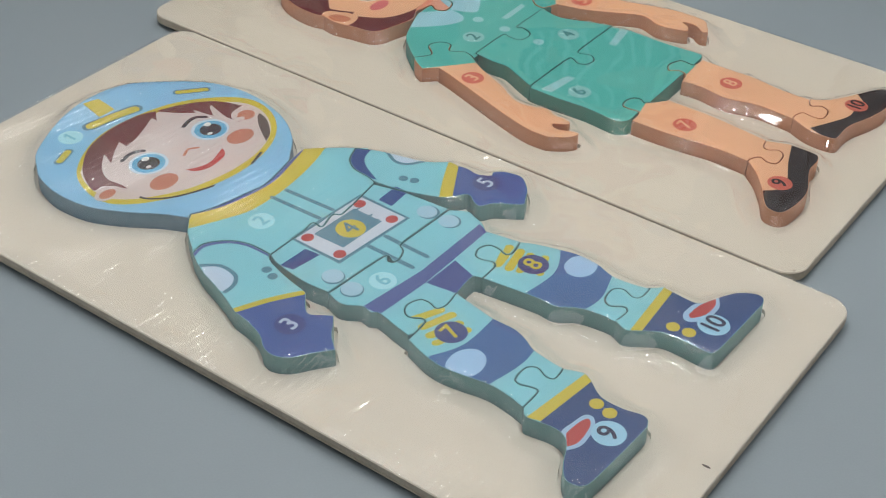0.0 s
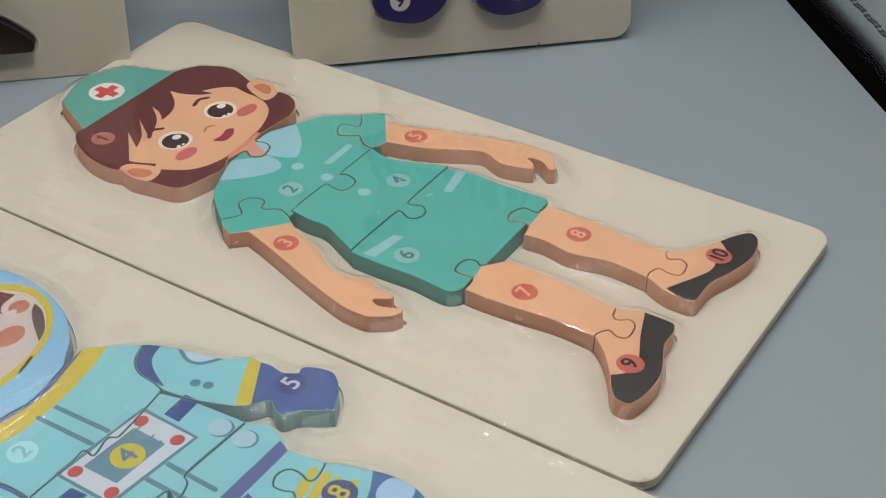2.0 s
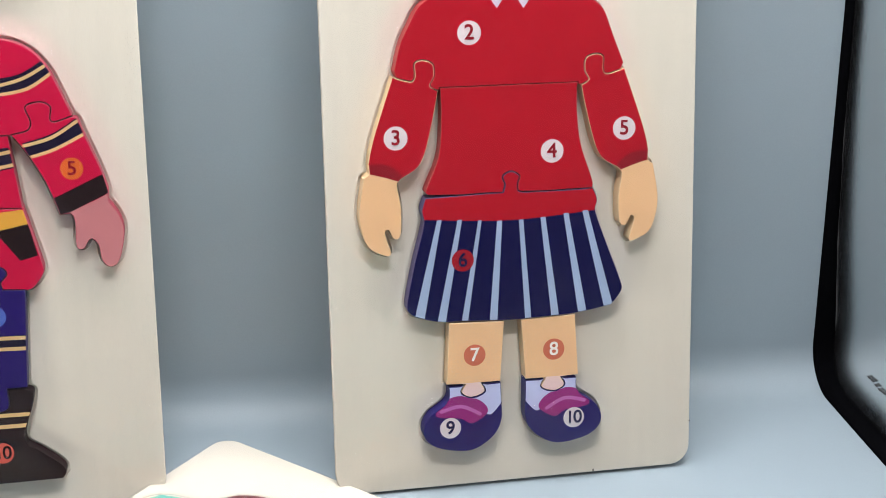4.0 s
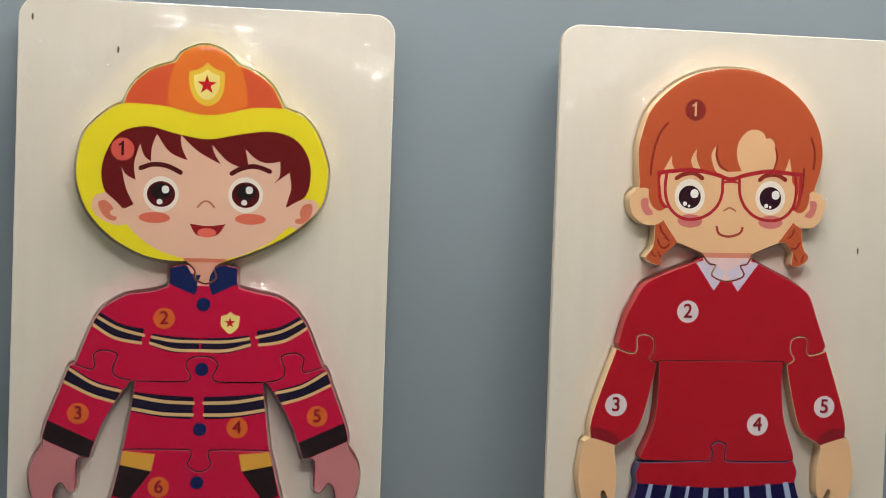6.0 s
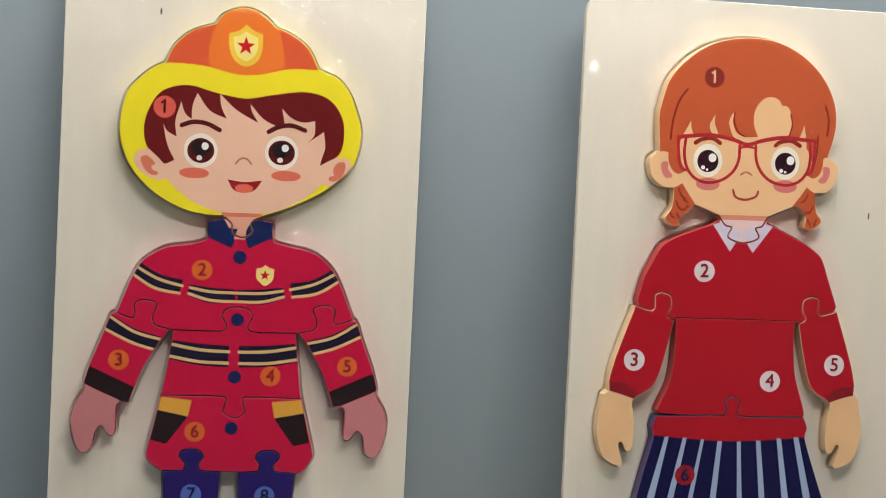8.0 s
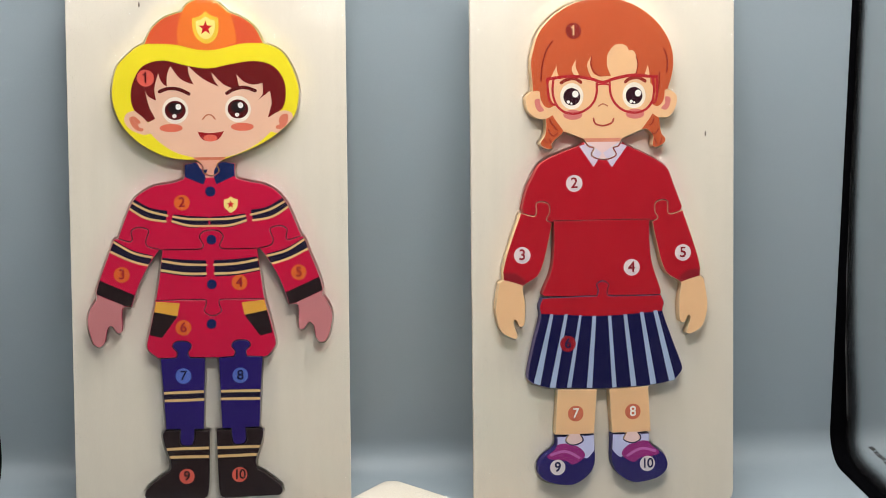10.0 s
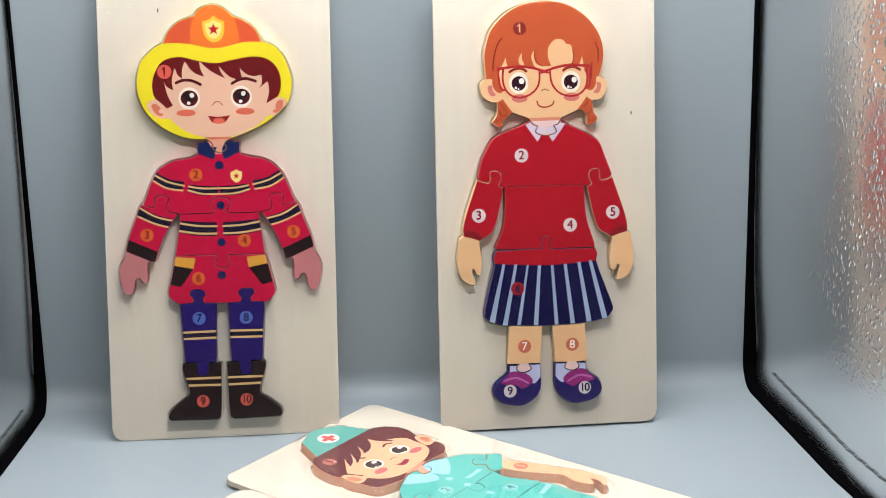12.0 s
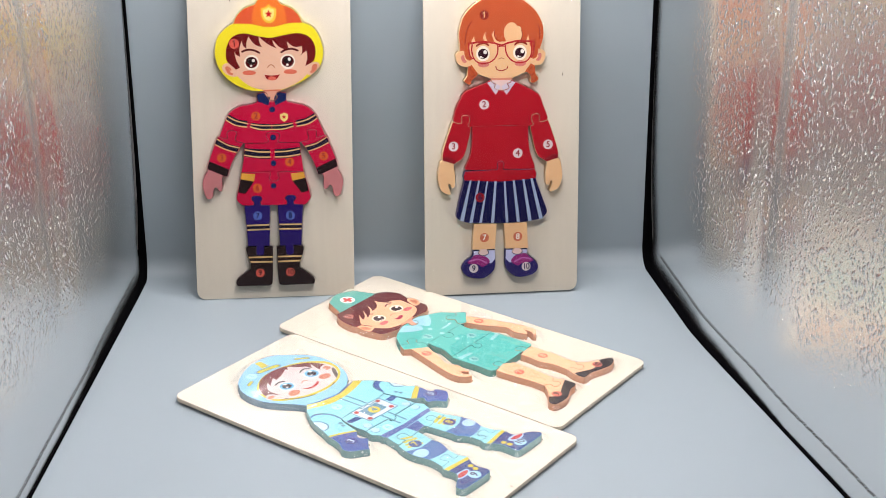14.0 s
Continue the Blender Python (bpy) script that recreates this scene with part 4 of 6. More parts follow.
art_f.paint("stripe_tan", ribbon([(105.5, 146), (115.9, 148.7), (125.7, 154.6)], 1.25))
art_f.paint("stripe_tan", ribbon([(107.4, 141.5), (117, 144.3), (127.9, 149.6)], 1.25))
art_f.paint("stripe_dark", loop([(49, 145.7, 1), (60.2, 144.6), (72.4, 144, 1), (72.1, 135, 1), (60.3, 135.6), (47.6, 137.9, 1)]))
art_f.paint("stripe_tan", ribbon([(48.7, 144), (60.3, 142), (72.4, 141.5)], 1.35))
art_f.paint("stripe_tan", ribbon([(47.9, 139), (60.3, 137), (72.1, 136.7)], 1.35))
art_f.paint("stripe_dark", loop([(101.4, 137.9, 1), (88.7, 135.6), (76.9, 135, 1), (76.6, 144, 1), (88.8, 144.6), (100, 145.7, 1)]))
art_f.paint("stripe_tan", ribbon([(76.6, 141.5), (88.8, 142), (100.3, 144)], 1.35))
art_f.paint("stripe_tan", ribbon([(76.9, 136.7), (88.7, 137), (101.1, 139)], 1.35))
art_f.paint("boot", loop([(13.8, 134.6, 1), (34.5, 125.3, 1), (32, 118.1, 1), (26.6, 120.6), (11.1, 127.6, 1)]), "cuff", "sleeve_piece")
art_f.paint("boot", loop([(137.9, 127.6, 1), (122.4, 120.6), (117, 118.1, 1), (114.5, 125.3, 1), (135.2, 134.6, 1)]), "cuff", "sleeve_piece.1")
art_f.paint("pink_skin", loop([(11.1, 127.6, 1), (19.2, 123.7), (26.6, 120.6), (31.2, 118.1, 1), (31.2, 93.4, 1), (2.9, 93.7, 1), (5.7, 124.3, 1)]), "hand", "sleeve_piece")
art_f.paint("pink_skin", loop([(143.4, 124.3, 1), (146.1, 93.7, 1), (117.8, 93.4, 1), (117.8, 118.1, 1), (122.4, 120.6), (129.8, 123.7), (137.9, 127.6, 1)]), "hand", "sleeve_piece.1")
art_f.paint("pocket_yellow", loop([(44.9, 121.9, 1), (57.8, 120.7, 1), (56.4, 113.7, 1), (43.5, 116.3, 1)]), "pocket.a")
art_f.paint("pocket_yellow", loop([(105.5, 116.3, 1), (92.6, 113.7, 1), (91.2, 120.7, 1), (104.1, 121.9, 1)]), "pocket.b")
art_f.paint("boot", loop([(43.5, 116.3, 1), (56.4, 113.7, 1), (47.9, 102, 1), (41.3, 103.7, 1)]), "pocket.a")
art_f.paint("boot", loop([(107.7, 103.7, 1), (101.1, 102, 1), (92.6, 113.7, 1), (105.5, 116.3, 1)]), "pocket.b")
art_f.paint("stripe_dark", loop([(47.7, 72.7, 1), (70.4, 72.7, 1), (70.1, 66.8, 1), (48.2, 66.5, 1)]))
art_f.paint("stripe_tan", ribbon([(47.7, 71.6), (70.4, 71.9)], 1.5))
art_f.paint("stripe_tan", ribbon([(48, 67.3), (70.1, 67.6)], 1.5))
art_f.paint("stripe_dark", loop([(100.8, 66.5, 1), (78.9, 66.8, 1), (78.6, 72.7, 1), (101.3, 72.7, 1)]))
art_f.paint("stripe_tan", ribbon([(78.6, 71.9), (101.3, 71.6)], 1.5))
art_f.paint("stripe_tan", ribbon([(78.9, 67.6), (101, 67.3)], 1.5))
art_f.paint("stripe_tan", ribbon([(47.1, 40.5), (72.3, 40.7)], 1.6), "", "boot_piece")
art_f.paint("stripe_tan", ribbon([(48.6, 36.1), (72.2, 35.9)], 1.6), "", "boot_piece")
art_f.paint("stripe_tan", ribbon([(76.7, 40.7), (101.9, 40.5)], 1.6), "", "boot_piece.1")
art_f.paint("stripe_tan", ribbon([(76.9, 35.9), (100.4, 36.1)], 1.6), "", "boot_piece.1")
art_f.paint("navy", oval(75.3, 181.5, 2.8, 2.8), "button.a")
art_f.paint("navy", oval(75.4, 155.2, 2.7, 2.7), "button.b")
art_f.paint("navy", oval(75.2, 130.8, 2.7, 2.7), "button.c")
art_f.paint("navy", oval(74.7, 109.1, 2.7, 2.7), "button.d")
art_f.paint("pale_gold", loop([(86.1, 178.8, 1), (87.8, 177.7), (90, 177.1, 1), (89.7, 173.2), (88.4, 171.2), (86.1, 169.8), (84.2, 171.2), (82.5, 173.2), (82.5, 177.1, 1), (84.7, 177.6)]), "badge")
art_f.paint("red", star(86.1, 174.3, 2.3), "badge")
art_f.paint("skin_neck", loop([(67.7, 198.1, 1), (82.5, 198.3, 1), (79.8, 195.5, 1), (77.6, 189.1, 1), (72.6, 189.0, 1), (69.3, 195.4, 1)]))
art_f.paint("navy", loop([(61.1, 195.0), (64.1, 197.5), (67.4, 197.0), (69.3, 194.3), (72.1, 193.4, 1), (74.0, 193.5, 1), (72.4, 189.3), (71.3, 185.4, 1), (66.9, 187.3), (61.4, 190.0)]), "collar.a")
art_f.paint("navy", loop([(77.6, 193.2, 1), (80.0, 196.6), (83.3, 197.4), (86.1, 195.5), (86.9, 192.5), (85.8, 189.1), (78.7, 185.4, 1), (77.3, 189.6)]), "collar.b")
art_f.paint("ear", loop([(32.8, 221.1), (35.5, 222.3), (38.8, 219.3), (37.4, 217.9), (38.2, 216.3), (40.1, 215.8), (39.6, 214.4), (37.2, 214.6), (34.5, 216.8)]), "ear.a")
art_f.paint("ear", loop([(114.4, 222.9), (117.2, 223.5), (118.1, 221.8), (117.0, 217.6), (113.9, 215.3), (111.4, 215.6), (111.4, 217.0), (113.4, 217.8), (112.8, 219.8)]), "ear.b")
art_f.number("red_disc", "maroon", "1", 41.8, 242.9, 4.6)
art_f.number("orange_disc", "coat_dark", "2", 59.9, 175.6, 4.3)
art_f.number("orange_disc", "coat_dark", "3", 27.1, 136.8, 4.3)
art_f.number("orange_disc", "coat_dark", "5", 122.6, 136.6, 4.3)
art_f.number("orange_disc", "coat_dark", "4", 90.2, 131.6, 4.3)
art_f.number("orange_disc", "coat_dark", "6", 59.5, 107.3, 4.3)
art_f.number("blue_disc", "navy_dark", "7", 59, 80.8, 4.3)
art_f.number("blue_disc", "navy_dark", "8", 89.8, 80.4, 4.3)
art_f.number("red_disc", "boot", "9", 59.9, 25.3, 4.2)
art_f.number("red_disc", "boot", "10", 88.6, 25.3, 4.2)

# schoolgirl picture, in millimetres on the board
art_g = Art()
art_g.piece("jumper_piece", "jumper", "jumper_side", [(59, 205.9, 1), (42.2, 199.3), (36.5, 195.3), (32.8, 188.7), (29.4, 181.9), (26.7, 171.4, 1), (28.2, 167.4, 1), (42.8, 163.7, 1), (104, 163.7, 1), (116.4, 167.5, 1), (118.4, 171.5, 1), (114, 182.8), (110.5, 192), (106.8, 195.7), (99.9, 199.7), (86.8, 205.9, 1), (83.8, 208.1, 1), (61.8, 207.9, 1)])
art_g.piece("waist_piece", "jumper", "jumper_side", [(44.5, 164.6, 1), (99.8, 164.6, 1), (99.4, 156.5), (100.9, 140.7), (106, 124.7), (105.5, 121.5, 1), (62.5, 121.8, 1), (39.1, 122.7, 1), (37.9, 124.3), (43.2, 137.4), (44.7, 152)])
art_g.piece("skirt_piece", "jumper", "skirt_side", [(37.9, 121.8, 1), (62.5, 122.4, 1), (69, 122.3, 1), (69.8, 125.5), (68.9, 128.7), (72.4, 130.7), (75.9, 128.6), (75.1, 125.5), (76.1, 122.3), (106, 122.1, 1), (107.9, 117.4), (107.1, 112.8), (112.2, 98.2), (118, 82.9), (118.4, 79.4), (116.3, 76.2), (113.7, 73.3, 1), (102.9, 71.4), (91.6, 70.4), (73.5, 69.9), (52.5, 70.8), (41.9, 71.2), (32.5, 74, 1), (29.6, 76.9), (29.8, 81.8), (32.8, 95.6), (36.9, 111.6), (36.2, 116.8)])
art_g.piece("shoe_piece", "shoe", "shoe", [(45.6, 43.9, 1), (67.3, 44.2, 1), (67.6, 36.4), (67.4, 27.7), (63.4, 20.9), (54.6, 16.1), (42.9, 17.5), (36.5, 21.3), (34.9, 26.6), (37.6, 32.1), (43.3, 36.2), (45.5, 39.2)])
art_g.piece("shoe_piece", "shoe", "shoe", [(99.3, 39.2), (101.5, 36.2), (107.2, 32.1), (109.9, 26.6), (108.3, 21.3), (101.9, 17.5), (90.2, 16.1), (81.4, 20.9), (77.4, 27.7), (77.2, 36.4), (77.5, 44.2, 1), (99.2, 43.9, 1)])
art_g.piece("leg_piece", "skin_g", "cream_side", [(46.2, 70.6, 1), (69.1, 70, 1), (67.3, 44.7, 1), (59.1, 44.6, 1), (60.7, 41.1), (57.2, 39.1), (53.3, 39.2), (50.8, 41.5), (52.6, 44.5, 1), (44.8, 44.9, 1)])
art_g.piece("leg_piece", "skin_g", "cream_side", [(100, 44.9, 1), (92.3, 44.5, 1), (94, 41.5), (91.5, 39.2), (87.6, 39.1), (84.1, 41.1), (85.8, 44.6, 1), (77.5, 44.7, 1), (75.7, 70, 1), (98.6, 70.6, 1)])
art_g.piece("arm_piece", "jumper", "cream_side", [(26.1, 169.4, 1), (33.1, 167.4), (34.8, 169.1), (34.8, 174.2), (38.2, 175.4), (42, 173.7), (42.4, 168.9), (40.7, 165.4), (43.9, 163.4, 1), (42.9, 157.7), (38.8, 140.9), (35.4, 134), (29.1, 130, 1), (27.1, 127.5), (28.4, 118.3), (28.2, 109.1), (27.1, 106.3), (24.8, 106.3), (23, 109.8), (21.8, 108.9), (22.5, 105.8), (24, 100.6), (22, 99.4), (15.2, 103), (12.2, 110.4), (11.6, 118.2), (13.7, 130.7, 1), (16, 132.4, 1), (15.9, 137.5), (17.8, 145.5), (22.3, 158.9)])
art_g.piece("arm_piece", "jumper", "cream_side", [(122.5, 158.9), (127, 145.5), (128.9, 137.5), (128.8, 132.4, 1), (131.1, 130.7, 1), (133.2, 118.2), (132.6, 110.4), (129.6, 103), (122.8, 99.4), (120.8, 100.6), (122.4, 105.8), (123, 108.9), (121.8, 109.8), (120, 106.3), (117.7, 106.3), (116.6, 109.1), (116.4, 118.3), (117.7, 127.5), (115.7, 130, 1), (109.4, 134), (106, 140.9), (101.9, 157.7), (100.9, 163.4, 1), (104.1, 165.4), (102.4, 168.9), (102.8, 173.7), (106.6, 175.4), (110, 174.2), (110, 169.1), (111.7, 167.4), (118.7, 169.4, 1)])
art_g.piece("head_piece", "hair_g", "cream_side", [(32.1, 250.8), (33.2, 257.3), (36.2, 266.9), (41.8, 274.3), (49.5, 280.6), (59, 285), (70.6, 286.9), (82.3, 286.3), (92.3, 282.9), (101.3, 276.9), (108.2, 269.1), (112.3, 260.6), (113.6, 252.1), (112.6, 244.4), (110.4, 237.2, 1), (114.9, 234.1), (115.6, 230.1), (113.6, 224.4), (110.2, 221.2), (105.4, 220.9, 1), (106.5, 212.9), (108.9, 209.7), (108.1, 206.9), (103.7, 204.5), (101, 205.7), (101.2, 211.1), (97.6, 214.8, 1), (94, 213.9), (83.8, 209.5, 1), (81.5, 205.5), (78.6, 204.6), (80.2, 200.4), (73.2, 198), (66.4, 200.3), (67.8, 204.6), (64.8, 205.4), (61.8, 209.4, 1), (50.7, 213.5), (49.8, 212.4), (44.1, 207.2), (44.4, 204.4), (41.2, 204.1), (37.1, 207.2), (40, 212.3), (40.4, 220.5, 1), (36.1, 220.7), (31.1, 224.1), (29.3, 229.1), (29.8, 233.3), (33.2, 236.2, 1)])
art_g.paint("skin_g", loop([(37.3, 235.7), (30.6, 234.5), (27.3, 228.8), (29.7, 222.1), (36.1, 219.3), (40.4, 220.5, 1), (44.7, 223.4), (44, 228.4)]), "ear.a")
art_g.paint("skin_g", loop([(108.9, 236.6), (114.9, 235.6), (118, 229.9), (115.8, 223), (109.3, 219.2), (105.1, 220.9, 1), (100.9, 224), (102, 229.1)]), "ear.b")
art_g.paint("skin_g", loop([(42.6, 227, 1), (44.7, 222.2), (50.7, 213.8, 1), (61.8, 208.8, 1), (83.8, 209, 1), (94.6, 214.2, 1), (100.9, 222.8), (103.8, 228.3, 1), (102.4, 236.3), (100, 240.5, 1), (99.9, 243.3, 1), (98.6, 250.4, 1), (96.4, 243.9, 1), (91.6, 244.4, 1), (92.7, 250.9), (92, 255.4), (90.2, 258.2), (87.8, 258.2, 1), (86.3, 260.7), (82.8, 261.8), (79, 260.6), (75.6, 255.7), (75.4, 249.5), (77.6, 244.2, 1), (71.4, 243.8, 1), (67.6, 245.7), (65.7, 250.5), (66.5, 255.3, 1), (64, 250.5), (65.6, 244.8), (66.8, 243.4, 1), (59.7, 244.2, 1), (57.6, 249.2), (57.8, 253.2, 1), (55.3, 248.4), (56.5, 244.7, 1), (48.7, 243.5, 1), (47.2, 246.3), (46.9, 249.9, 1), (43.5, 243.4, 1), (42.1, 239.7, 1), (42.5, 231.2)]), "face")
art_g.paint("hair_g", loop([(32.9, 238.2, 1), (37.5, 236.8, 1), (37.6, 232.3), (39.4, 228.4), (42.6, 226.7), (45.8, 228.5, 1), (43.4, 231.8), (42.1, 239.7, 1)]))
art_g.paint("hair_g", loop([(111.8, 239.2, 1), (108, 237.7, 1), (108.1, 233.2), (106.7, 229.2), (103.8, 227.4), (100.2, 229.1, 1), (102.5, 232.5), (103.5, 240.5, 1)]))
art_g.paint("hair_dark", ribbon([(44.6, 263.1), (41.8, 259.4), (39.9, 254.6), (38.5, 248.1), (38, 241.6)], 1.0))
art_g.paint("hair_dark", ribbon([(107.8, 259.1), (109.4, 254.9), (109.8, 250.6), (109.3, 246.3)], 1.0))
art_g.paint("hair_dark", ribbon([(105.2, 246.3), (105, 239.1), (103.7, 232)], 0.9))
art_g.paint("hair_dark", ribbon([(66.5, 254.7), (66.3, 250.5), (68.2, 246.3), (71.4, 244.1)], 0.7))
art_g.paint("hair_dark", ribbon([(92, 254.6), (93, 250.3), (91.6, 244.9)], 0.7))
art_g.paint("hair_dark", ribbon([(42.9, 220.5), (43.8, 218.0), (45.8, 216.3)], 0.8))
art_g.paint("hair_dark", ribbon([(42.1, 214.9), (43.0, 212.7), (45.0, 211.3), (47.3, 213.0)], 0.8))
art_g.paint("hair_dark", ribbon([(39.6, 209.8), (40.5, 208.1), (41.6, 207.9)], 0.8))
art_g.paint("hair_dark", ribbon([(42.5, 209.6), (43.6, 207.6)], 0.8))
art_g.paint("hair_dark", ribbon([(45.2, 215.8), (47.0, 214.7)], 0.8))
art_g.paint("hair_dark", ribbon([(101.8, 220.5), (101.3, 218.3), (99.5, 216.8)], 0.8))
art_g.paint("hair_dark", ribbon([(98.7, 214.3), (99.9, 212.0), (100.8, 211.4)], 0.8))
art_g.paint("hair_dark", ribbon([(104.6, 214.9), (102.9, 212.3), (101.1, 212.6)], 0.8))
art_g.paint("hair_dark", ribbon([(102.4, 209.2), (103.6, 206.9)], 0.8))
art_g.paint("hair_dark", ribbon([(106.5, 209.5), (105.7, 206.9)], 0.8))
art_g.paint("eye_white", oval(55.3, 233.1, 6.6, 7.2), "eye.a")
art_g.paint("iris_g", oval(55.3, 232.8, 4.8, 4.8), "eye.a")
art_g.paint("white", oval(57.3, 234.3, 1.8, 1.9), "eye.a")
art_g.paint("white", oval(53.3, 230, 0.9, 0.9), "eye.a")
art_g.paint("white", oval(55.1, 229.1, 0.6, 0.6), "eye.a")
art_g.paint("eye_white", oval(90.7, 233.5, 6.6, 7.2), "eye.b")
art_g.paint("iris_g", oval(90.7, 233.3, 4.8, 4.8), "eye.b")
art_g.paint("white", oval(93, 234.7, 1.8, 1.9), "eye.b")
art_g.paint("white", oval(89, 230.1, 0.9, 0.9), "eye.b")
art_g.paint("white", oval(90.8, 229.6, 0.6, 0.6), "eye.b")
art_g.paint("hair_dark", ribbon([(49.3, 240.4), (52.2, 242.1), (56.9, 242.7), (60.4, 240.8)], 1.8), "brow.a")
art_g.paint("hair_dark", ribbon([(85.8, 240.9), (88.1, 242.6), (93.1, 243.2), (97, 241.3)], 1.8), "brow.b")
art_g.paint("blush_g", oval(55.8, 222.9, 5.4, 2.8), "cheek.a")
art_g.paint("blush_g", oval(91.2, 223.3, 5.4, 2.8), "cheek.b")
art_g.paint("glasses", ribbon([(41.5, 242.5), (48.7, 243.5), (56, 244.1), (66.2, 242.6), (72.9, 240.7), (79.9, 242.8), (89.6, 244.6), (96.9, 244.1), (104, 243.7)], 1.7), "glasses")
art_g.paint("glasses", ribbon([(45, 242.6), (44.5, 235.5), (46.3, 229), (50.5, 224.8), (56.3, 223.5), (62.7, 225.3), (67.3, 229.3), (69.3, 234.4), (69.4, 240.1)], 1.3), "glasses")
art_g.paint("glasses", ribbon([(101.4, 243.4), (102.1, 236.2), (100.8, 229.7), (96.7, 225.3), (90.6, 223.9), (84.1, 225.5), (79.6, 229.4), (77.2, 234.5), (76.8, 240.2)], 1.3), "glasses")
art_g.paint("glasses", ribbon([(69.5, 239.2), (73, 239.8), (76.8, 239.3)], 1.0), "glasses")
art_g.paint("glasses", ribbon([(41.5, 242.5), (42.2, 232.7), (44, 229), (46.6, 228.5)], 1.2), "glasses")
art_g.paint("glasses", ribbon([(104, 243.4), (103.7, 233.4), (102.6, 229.7), (100.2, 229.1)], 1.2), "glasses")
art_g.paint("nose", ribbon([(70.5, 227.6), (72.9, 228.8), (75.5, 227.7)], 0.8), "nose")
art_g.paint("mouth_g", ribbon([(67.5, 220.8), (68.7, 217.9), (73.1, 216.8), (77.8, 218.3), (78.9, 220.6)], 1.0), "mouth")
art_g.paint("blush_g", loop([(34.5, 231.1), (37.3, 231.7), (37.7, 228.4), (39.7, 225.6), (36.9, 224.7), (34.8, 227.5)]))
art_g.paint("blush_g", loop([(111.4, 232.1), (108.4, 232.6), (108.5, 229.2), (106.2, 226.3), (109.2, 225.5), (111.2, 228.4)]))
art_g.paint("neck_g", loop([(61.8, 209.9, 1), (83.8, 210.1, 1), (83.8, 207.8, 1), (61.9, 207.6, 1)]))
art_g.paint("neck_pale", loop([(61.9, 207.6, 1), (83.8, 207.8, 1), (81.6, 203.8), (75.7, 201.5), (69.9, 201.4), (64.3, 203.7)]))
art_g.paint("neck_pale", loop([(60, 206, 1), (86, 206, 1), (80, 190, 1), (66, 190, 1)]), "", "head_piece")
art_g.paint("collar_white", loop([(59, 205.9, 1), (64.8, 207.1, 1), (72.2, 201.7, 1), (67.4, 194, 1)]), "collar.a")
art_g.paint("collar_white", loop([(86.8, 205.9, 1), (80.9, 207.2, 1), (72.8, 201.8, 1), (77.9, 193.8, 1)]), "collar.b")
art_g.paint("jumper_dark", loop([(14.2, 136.1, 1), (22.6, 135.8), (27.9, 132.3), (29.4, 130, 1), (27.3, 128.9, 1), (14.3, 132.7, 1)]), "cuff", "arm_piece")
art_g.paint("jumper_dark", loop([(130.6, 132.7, 1), (117.5, 128.9, 1), (115.5, 130, 1), (116.9, 132.3), (122.2, 135.8), (130.6, 136.1, 1)]), "cuff", "arm_piece.1")
art_g.paint("skin_g", loop([(9.9, 132.7, 1), (16, 132.4, 1), (21.5, 130.9), (27.6, 128.9, 1), (33.2, 126, 1), (33.7, 94.4, 1), (6.1, 94.7, 1)]), "hand", "arm_piece")
art_g.paint("skin_g", loop([(138.7, 94.7, 1), (111.1, 94.4, 1), (111.6, 126, 1), (117.2, 128.9, 1), (123.3, 130.9), (128.8, 132.4, 1), (134.9, 132.7, 1)]), "hand", "arm_piece.1")
art_g.paint("skirt_navy", loop([(34.8, 114, 1), (36.9, 113.1, 1), (72.7, 111), (107.1, 113.1, 1), (110.1, 113.9, 1), (127.7, 66.9, 1), (21, 68.7, 1)]), "skirt", "skirt_piece")
art_g.paint("skirt_stripe", loop([(42.4, 112.7, 1), (44.2, 112.7, 1), (36.1, 71.3, 1), (32, 71.4, 1)]), "", "skirt_piece")
art_g.paint("skirt_stripe", loop([(50.6, 112.4, 1), (52.4, 112.4, 1), (44.9, 69.7, 1), (41.4, 69.8, 1)]), "", "skirt_piece")
art_g.paint("skirt_stripe", loop([(58.9, 111.7, 1), (60.3, 111.7, 1), (54, 69.6, 1), (51.4, 69.6, 1)]), "", "skirt_piece")
art_g.paint("skirt_stripe", loop([(66.5, 111.1, 1), (68.6, 111.1, 1), (66.1, 69.1, 1), (62.9, 69.2, 1)]), "", "skirt_piece")
art_g.paint("skirt_stripe", loop([(75.4, 111, 1), (77.2, 111, 1), (80.3, 68.9, 1), (77.7, 68.9, 1)]), "", "skirt_piece")
art_g.paint("skirt_stripe", loop([(84.2, 111.5, 1), (86.3, 111.5, 1), (91.9, 69, 1), (88.7, 69, 1)]), "", "skirt_piece")
art_g.paint("skirt_stripe", loop([(93.7, 112.6, 1), (95.8, 112.6, 1), (103.6, 69.7, 1), (100, 69.7, 1)]), "", "skirt_piece")
art_g.paint("skirt_stripe", loop([(101.5, 113.1, 1), (103.8, 113.4, 1), (114.9, 72.4, 1), (111, 71.3, 1)]), "", "skirt_piece")
art_g.paint("sock", loop([(43.5, 47.1, 1), (69.5, 45.9, 1), (67.6, 35.9, 1), (62.7, 30.9), (58.4, 34.6), (52, 39.3), (43.3, 37.5, 1)]), "", "shoe_piece")
art_g.paint("sock", loop([(101.5, 37.5, 1), (92.8, 39.3), (86.4, 34.6), (82.1, 30.9), (77.2, 35.9, 1), (75.3, 45.9, 1), (101.3, 47.1, 1)]), "", "shoe_piece.1")
